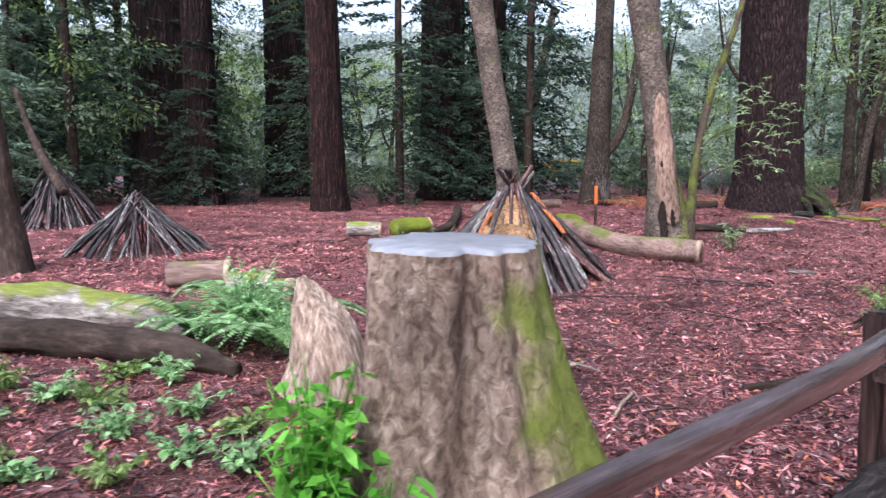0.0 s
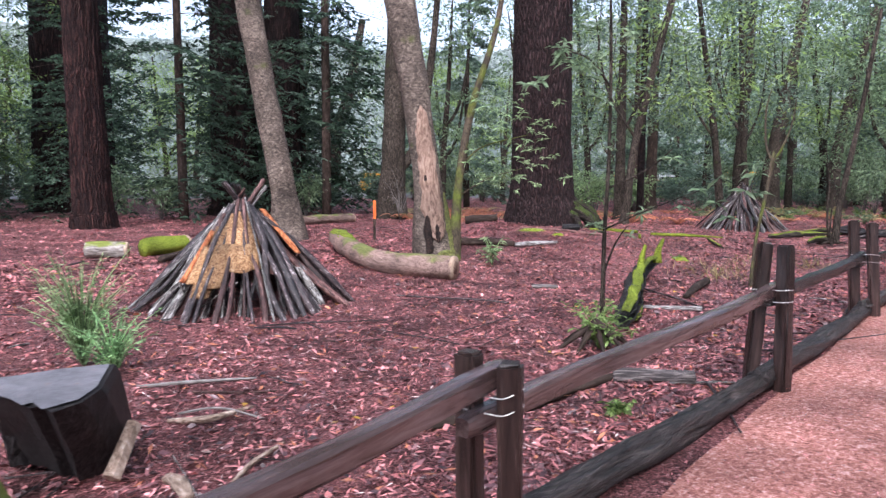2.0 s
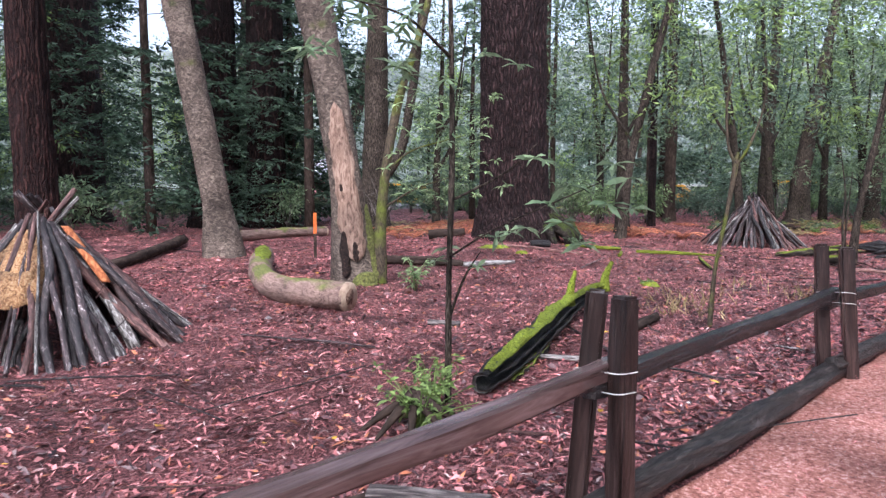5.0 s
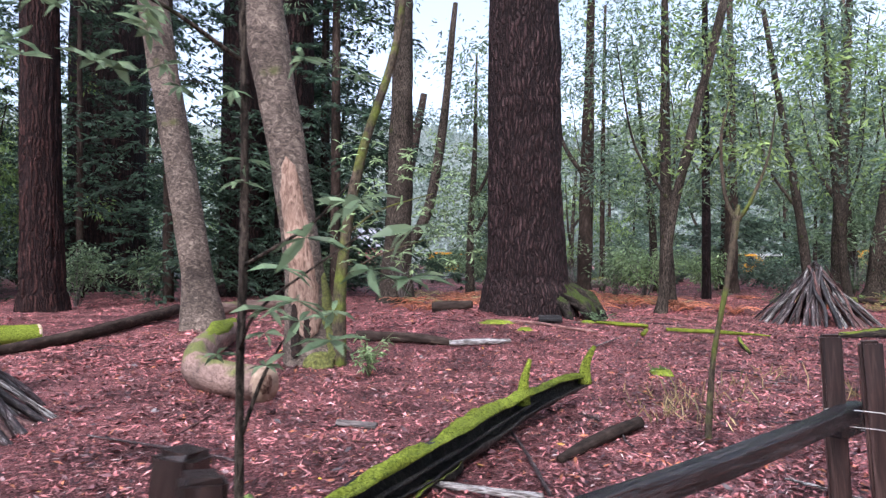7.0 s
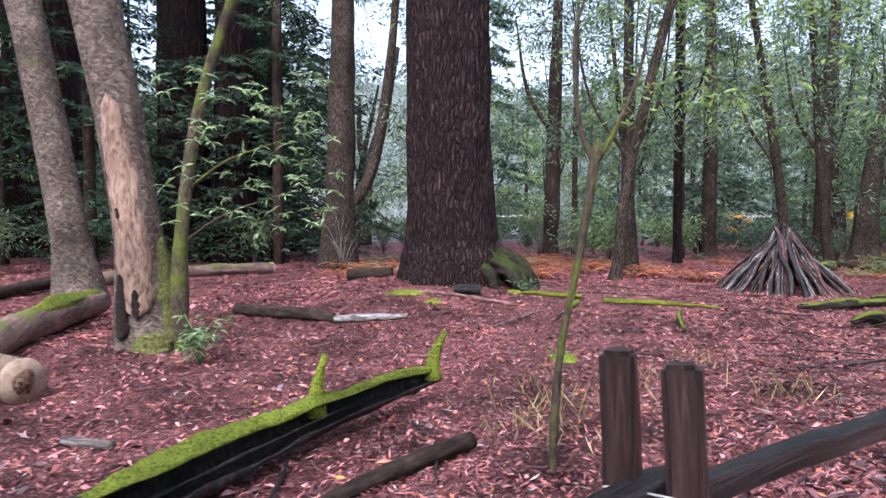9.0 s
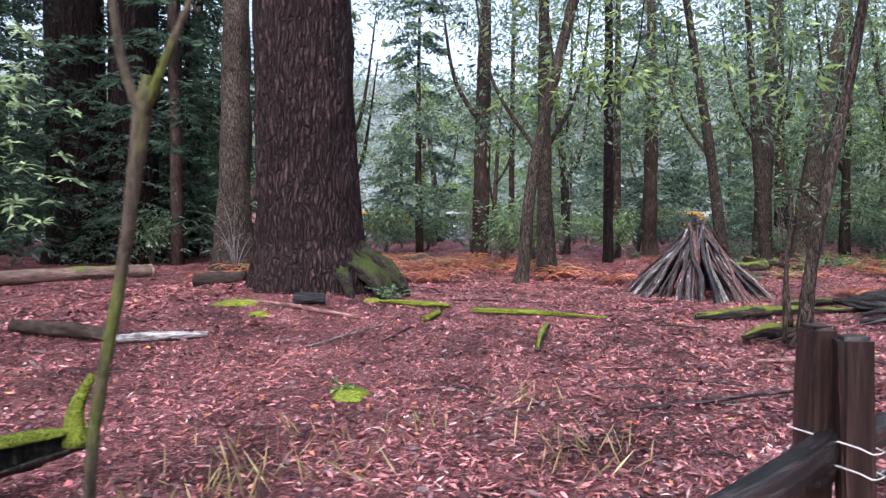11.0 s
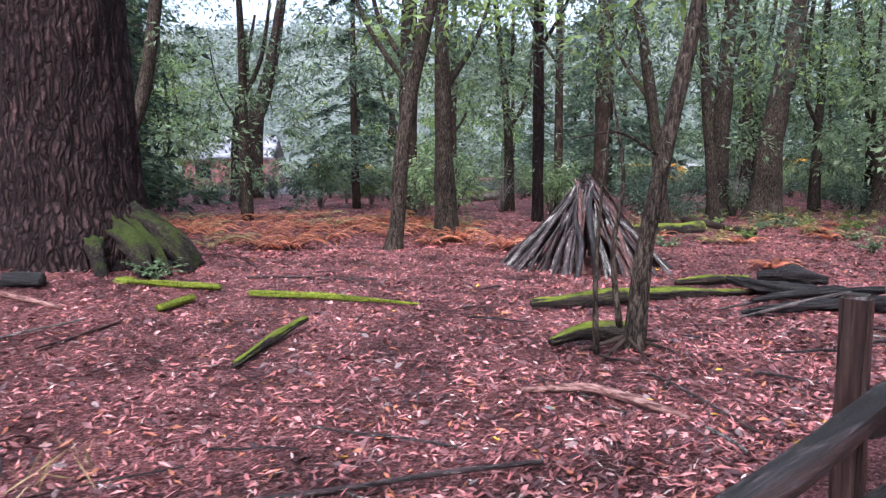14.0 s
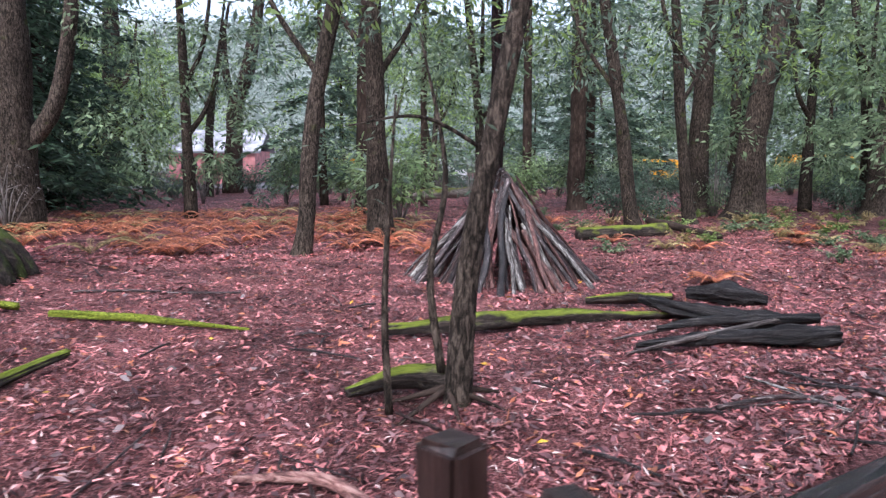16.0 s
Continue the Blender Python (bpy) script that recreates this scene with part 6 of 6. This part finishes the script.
for k in range(9):
    w = k * 0.75
    log("thin dark root of a rotten stump", [(4.22, 6.35, 0.2 + 0.02 * (k % 3)), (4.22 + 0.18 * math.cos(w), 6.35 + 0.18 * math.sin(w), 0.12), (4.22 + 0.36 * math.cos(w), 6.35 + 0.36 * math.sin(w), -0.01)], [0.035, 0.025, 0.01], M_DARKBARK, name="rotten_root", category="root", lump=0.5, seed=40.0 + k, seg=8, rings=12, group="rotten stump roots")


def tuft(label, x, y, h, n, mat, seed, spread=0.25, name="grass_tuft", lean=0.35):
    r = np.random.default_rng(seed)
    P = np.column_stack([r.normal(0, spread * 0.5, (n, 2)), np.zeros(n)])
    A = np.column_stack([r.normal(0, lean, (n, 2)), np.ones(n)])
    thing(name, label, "grass", kind="stuff", at=(x, y, gz(x, y)), me=quads_mesh(name, leaf_quads(P, A, h, 0.012, r, 0.0, 0.2), mat))


for k, (x, y) in enumerate([(7.75, 9.6), (8.0, 10.1), (8.3, 9.9), (8.65, 10.2), (9.9, 11.5), (10.1, 10.3), (9.8, 10.0), (8.2, 10.6), (9.2, 10.8), (7.95, 9.3)]):
    tuft("dry straw-coloured grass tuft on red litter", x, y, 0.24, 20, M_STRAW, 300 + k, 0.35, lean=0.7)
for k in range(80):
    r_ = np.random.default_rng(400 + k)
    x, y = float(r_.uniform(5.5, 14)), float(r_.uniform(19.5, 29))
    fern("rust-coloured dead fern on the forest floor", x, y, 9, 0.62, (M_RUST, M_RUST, M_RUST, M_STRAW)[k % 4], 410 + k, name="dead_fern", tall=0.6, leaf=0.055)
for k in range(30):
    r_ = np.random.default_rng(460 + k)
    fern("rust-coloured dead fern on the forest floor", float(r_.uniform(16.8, 24)), float(r_.uniform(17, 27)), 8, 0.4, (M_RUST, M_STRAW)[k % 2], 470 + k, name="dead_fern", tall=0.6, leaf=0.055)


def moss_patch(x, y, rx, ry, seed):
    v, f = [(0, 0, 0.035)], []
    n = 22
    for j, s in ((0, 0.55), (1, 1.0)):
        for k in range(n):
            w = 2 * math.pi * k / n
            e = s * (1 + 0.35 * noise.noise((math.cos(w) * 1.5 + seed, math.sin(w) * 1.5, j)))
            v.append((math.cos(w) * rx * e, math.sin(w) * ry * e, 0.03 if j == 0 else -0.02))
    for k in range(n):
        k2 = (k + 1) % n
        f += [(0, 1 + k, 1 + k2), (1 + k, 1 + n + k, 1 + n + k2, 1 + k2)]
    thing("moss_patch", "low cushion of bright green moss", "moss", at=(x, y, gz(x, y) + 0.015), me=mesh_of("moss_patch", v, f, M_MOSS))


for k, a in enumerate([(7.2, 15.6, 0.4, 0.25), (8.65, 11.9, 0.16, 0.2), (8.85, 15.9, 0.14, 0.1), (7.5, 14.9, 0.14, 0.1)]):
    moss_patch(*a, k * 2.0)


def root_moss():
    """Mossy buttress at the fir's foot."""
    b = Vector((7.95, 17.0, gz(7.95, 17.0)))
    root = [o for o in scene.objects if o.name == "fir_tree"][0]
    v, f = [], []
    for k, (w, L, h, rad) in enumerate([(-38, 1.35, 0.5, 0.13), (-18, 1.5, 0.62, 0.14), (-58, 1.2, 0.36, 0.1), (2, 1.4, 0.55, 0.13), (-28, 1.4, 0.55, 0.1), (-8, 1.45, 0.58, 0.1)]):
        c, s = math.cos(radians(w)), math.sin(radians(w))
        tube([(c * 0.6, s * 0.6, h), (c * 0.9, s * 0.9, h * 0.62), (c * L * 0.85, s * L * 0.85, 0.15), (c * L, s * L, -0.15)], [rad, rad * 1.05, rad * 0.9, rad * 0.5], 18, 26, lump=0.6, lump_f=9, seed=k * 3.0, verts=v, faces=f)
    part("mossy_root", mesh_of("mossy_root", v, f, M_ROOTMOSS), root, "root flare under thick green moss")


root_moss()


# fallen twigs, each its own piece of wood
def fallen_sticks():
    r = np.random.default_rng(91)
    xy = scatter_plan(280, 13, r)
    for i, (x, y) in enumerate(xy):
        if math.hypot(x - 0.95, y - 9.45) < 1.5 or math.hypot(x - 14.55, y - 18.0) < 1.5 or math.hypot(x - 7.9, y - 17) < 1.3 or math.hypot(x, y - 2.6) < 0.9:
            continue
        L = float(r.choice([0.25, 0.4, 0.6, 0.9, 1.4], p=[0.25, 0.3, 0.2, 0.15, 0.1])) * r.uniform(0.8, 1.2)
        w = r.uniform(0, 6.28)
        a = Vector((x, y, gz(x, y) + 0.02))
        bx, by = x + math.cos(w) * L, y + math.sin(w) * L
        b = Vector((bx, by, gz(bx, by) + r.uniform(0.015, 0.05)))
        ob = thing("fallen_stick", "thin fallen stick lying on red needle litter", "stick", "fallen sticks", me=STICKS[int(r.choice(8, p=[0.16, 0.16, 0.16, 0.16, 0.14, 0.14, 0.04, 0.04]))])
        ob.matrix_basis = slim(aim(a, b), (b - a).length, r.uniform(0.004, 0.012) * (1.3 if L > 0.8 else 1))


fallen_sticks()


# ---------- parking place beyond the wood ----------
def car_park():
    v = [(-30, 52, gz(0, 52) + 0.03), (90, 46, gz(0, 46) + 0.03), (90, 66, gz(0, 60) + 0.03), (-30, 72, gz(0, 60) + 0.03)]
    thing("car_park", "pale grey asphalt parking ground beyond the trees", "road", kind="structure", me=mesh_of("car_park", v, [(0, 1, 2, 3)], M_ASPHALT))


car_park()


def vehicle(label, x, y, turn, L, H, paint, name="van", category="vehicle", lower=None):
    root = thing(name, label, category, "parked vehicles", at=(x, y, gz(x, y) + 0.03))
    root.rotation_euler = (0, 0, radians(turn))
    bm = bmesh.new()
    prof = [(-L / 2, 0.35), (-L / 2, 1.0), (-L / 2 + 0.25, H), (L / 2 - 1.6, H), (L / 2 - 0.9, 1.15), (L / 2, 0.95), (L / 2, 0.35)]
    a = [bm.verts.new((px, -0.95, pz)) for px, pz in prof]
    b = [bm.verts.new((px, 0.95, pz)) for px, pz in prof]
    bm.faces.new(a)
    bm.faces.new(b[::-1])
    for i in range(len(prof)):
        j = (i + 1) % len(prof)
        bm.faces.new((a[i], b[i], b[j], a[j]))
    bmesh.ops.recalc_face_normals(bm, faces=bm.faces)
    bmesh.ops.bevel(bm, geom=list(bm.edges), offset=0.08, segments=2, affect="EDGES")
    part("body", bm_mesh("body", bm, paint), root)
    for sy in (-0.96, 0.96):
        x0, x1, z0, z1 = -L / 2 + 0.5, L / 2 - 1.7, H * 0.62, H - 0.15
        vv = [(x0, sy, z0), (x1, sy, z0), (x1 - 0.15, sy * 0.995, z1), (x0 + 0.1, sy * 0.995, z1)]
        part("side_window", mesh_of("side_window", [(p[0], p[1] * (1 + e), p[2]) for e in (0, 0.012) for p in vv], [(0, 1, 2, 3), (7, 6, 5, 4), (0, 4, 5, 1), (1, 5, 6, 2), (2, 6, 7, 3), (3, 7, 4, 0)], M_GLASSDARK, False), root, "dark side window")
        for wx in (-L / 2 + 0.85, L / 2 - 0.85):
            tyre = part("wheel", tube_mesh("wheel", [(wx, sy - 0.1, 0.34), (wx, sy + 0.06, 0.34)], [0.34, 0.33], M_TYRE, seg=20, rings=4), root)
            part("rim", tube_mesh("rim", [(wx, sy - 0.11 if sy < 0 else sy + 0.05, 0.34), (wx, sy - 0.12 if sy < 0 else sy + 0.075, 0.34)], [0.19, 0.17], M_WHITE, seg=14, rings=3), tyre)


vehicle("yellow vehicle parked beyond the trees", 39.5, 49.5, 4, 5.5, 2.0, M_BUSYELLOW)
vehicle("white vehicle parked beyond the trees", 33.0, 51.0, 2, 4.8, 1.7, M_WHITE)
vehicle("orange-yellow vehicle parked beyond the trees", 29.5, 50.5, 3, 5.0, 1.7, M_BUSYELLOW)
vehicle("orange-yellow vehicle parked beyond the trees", 10.3, 53.0, -2, 5.2, 1.75, M_BUSYELLOW)
vehicle("white vehicle parked beyond the trees", 15.8, 54.0, 3, 4.8, 1.7, M_WHITE)
vehicle("white vehicle parked beyond the trees", 23.0, 53.0, 3, 4.8, 1.7, M_WHITE)


def barn():
    x, y, w, d, h, e = 1.6, 60.0, 5.6, 6.0, 2.2, 1.5
    z = gz(x, y)
    root = thing("red_building", "low red-walled building with a pale grey roof", "house", at=(x, y, z))
    t = 0.2
    for sx, sy, cx, cy in ((w, t, 0, -d / 2), (w, t, 0, d / 2), (t, d - t, -w / 2 + t / 2, 0), (t, d - t, w / 2 - t / 2, 0)):
        bm = bmesh.new()
        bmesh.ops.create_cube(bm, size=1)
        bmesh.ops.scale(bm, vec=(sx, sy, h + 0.3), verts=bm.verts)
        bmesh.ops.translate(bm, vec=(cx, cy, h / 2 - 0.15), verts=bm.verts)
        part("wall", bm_mesh("wall", bm, M_ROOFRED), root)
    rv = [(-w / 2 - 0.4, -d / 2 - 0.4, h), (w / 2 + 0.4, -d / 2 - 0.4, h), (w / 2 + 0.4, 0, h + e), (-w / 2 - 0.4, 0, h + e), (-w / 2 - 0.4, d / 2 + 0.4, h), (w / 2 + 0.4, d / 2 + 0.4, h)]
    ob = part("roof", mesh_of("roof", rv, [(0, 1, 2, 3), (3, 2, 5, 4)], M_ROOFGREY, False), root, "pale grey shingle roof")
    sol = ob.modifiers.new("thickness", "SOLIDIFY")
    sol.thickness = 0.15
    bm = bmesh.new()
    bmesh.ops.create_cube(bm, size=1)
    bmesh.ops.scale(bm, vec=(1.0, 0.1, 1.0), verts=bm.verts)
    bmesh.ops.translate(bm, vec=(-1.5, -d / 2 - 0.1, 1.3), verts=bm.verts)
    part("window", bm_mesh("window", bm, M_GLASSDARK), root, "dark window")


barn()


# wooded hillside that closes the view all round, haze painted into its colour
def hillside():
    r = np.random.default_rng(77)
    n, k = 160, 14
    rise = lambda R, w: 26 * max(0.0, (R - 78) / 62) ** 1.2 * (1 + 0.35 * noise.noise((math.cos(w) * 3, math.sin(w) * 3, R * 0.02))) - 1.2
    v, f = [], []
    for j in range(k):
        R = 76 + 70 * j / (k - 1)
        for i in range(n):
            w = 2 * math.pi * i / n
            v.append((8 + math.cos(w) * R, 10 + math.sin(w) * R, rise(R, w)))
    for j in range(k - 1):
        for i in range(n):
            i2 = (i + 1) % n
            f.append((j * n + i, j * n + i2, (j + 1) * n + i2, (j + 1) * n + i))
    thing("backdrop_hill", "wooded hillside painted pale with haze beyond the car park", "hill", kind="structure", me=mesh_of("backdrop_hill", v, f, M_HAZE))
    P = []
    for i in range(1500):
        w = r.uniform(0.35, 2.6) if i % 4 else r.uniform(0, 2 * math.pi)
        R = r.uniform(78, 140)
        P.append((8 + math.cos(w) * R, 10 + math.sin(w) * R, rise(R, w) + r.uniform(0, 4.5)))
    thing("far_woods", "distant woods on the slope with painted-in haze", "woods", kind="stuff", me=clump_crown("far_woods", P, 3.6, 52, r, M_HAZE, (0.8, 0.5)))


hillside()


# trees behind the path, out of view, that shade the place
def behind():
    r = np.random.default_rng(78)
    for i in range(9):
        s, d = -14 + 4.6 * i, -r.uniform(5, 10)
        x, y = FX + DX * s - DY * d, FY + DY * s + DX * d
        placed(BG[i % 5], x, y, r.uniform(1.0, 1.5), r.uniform(0, 6.28), False)


behind()
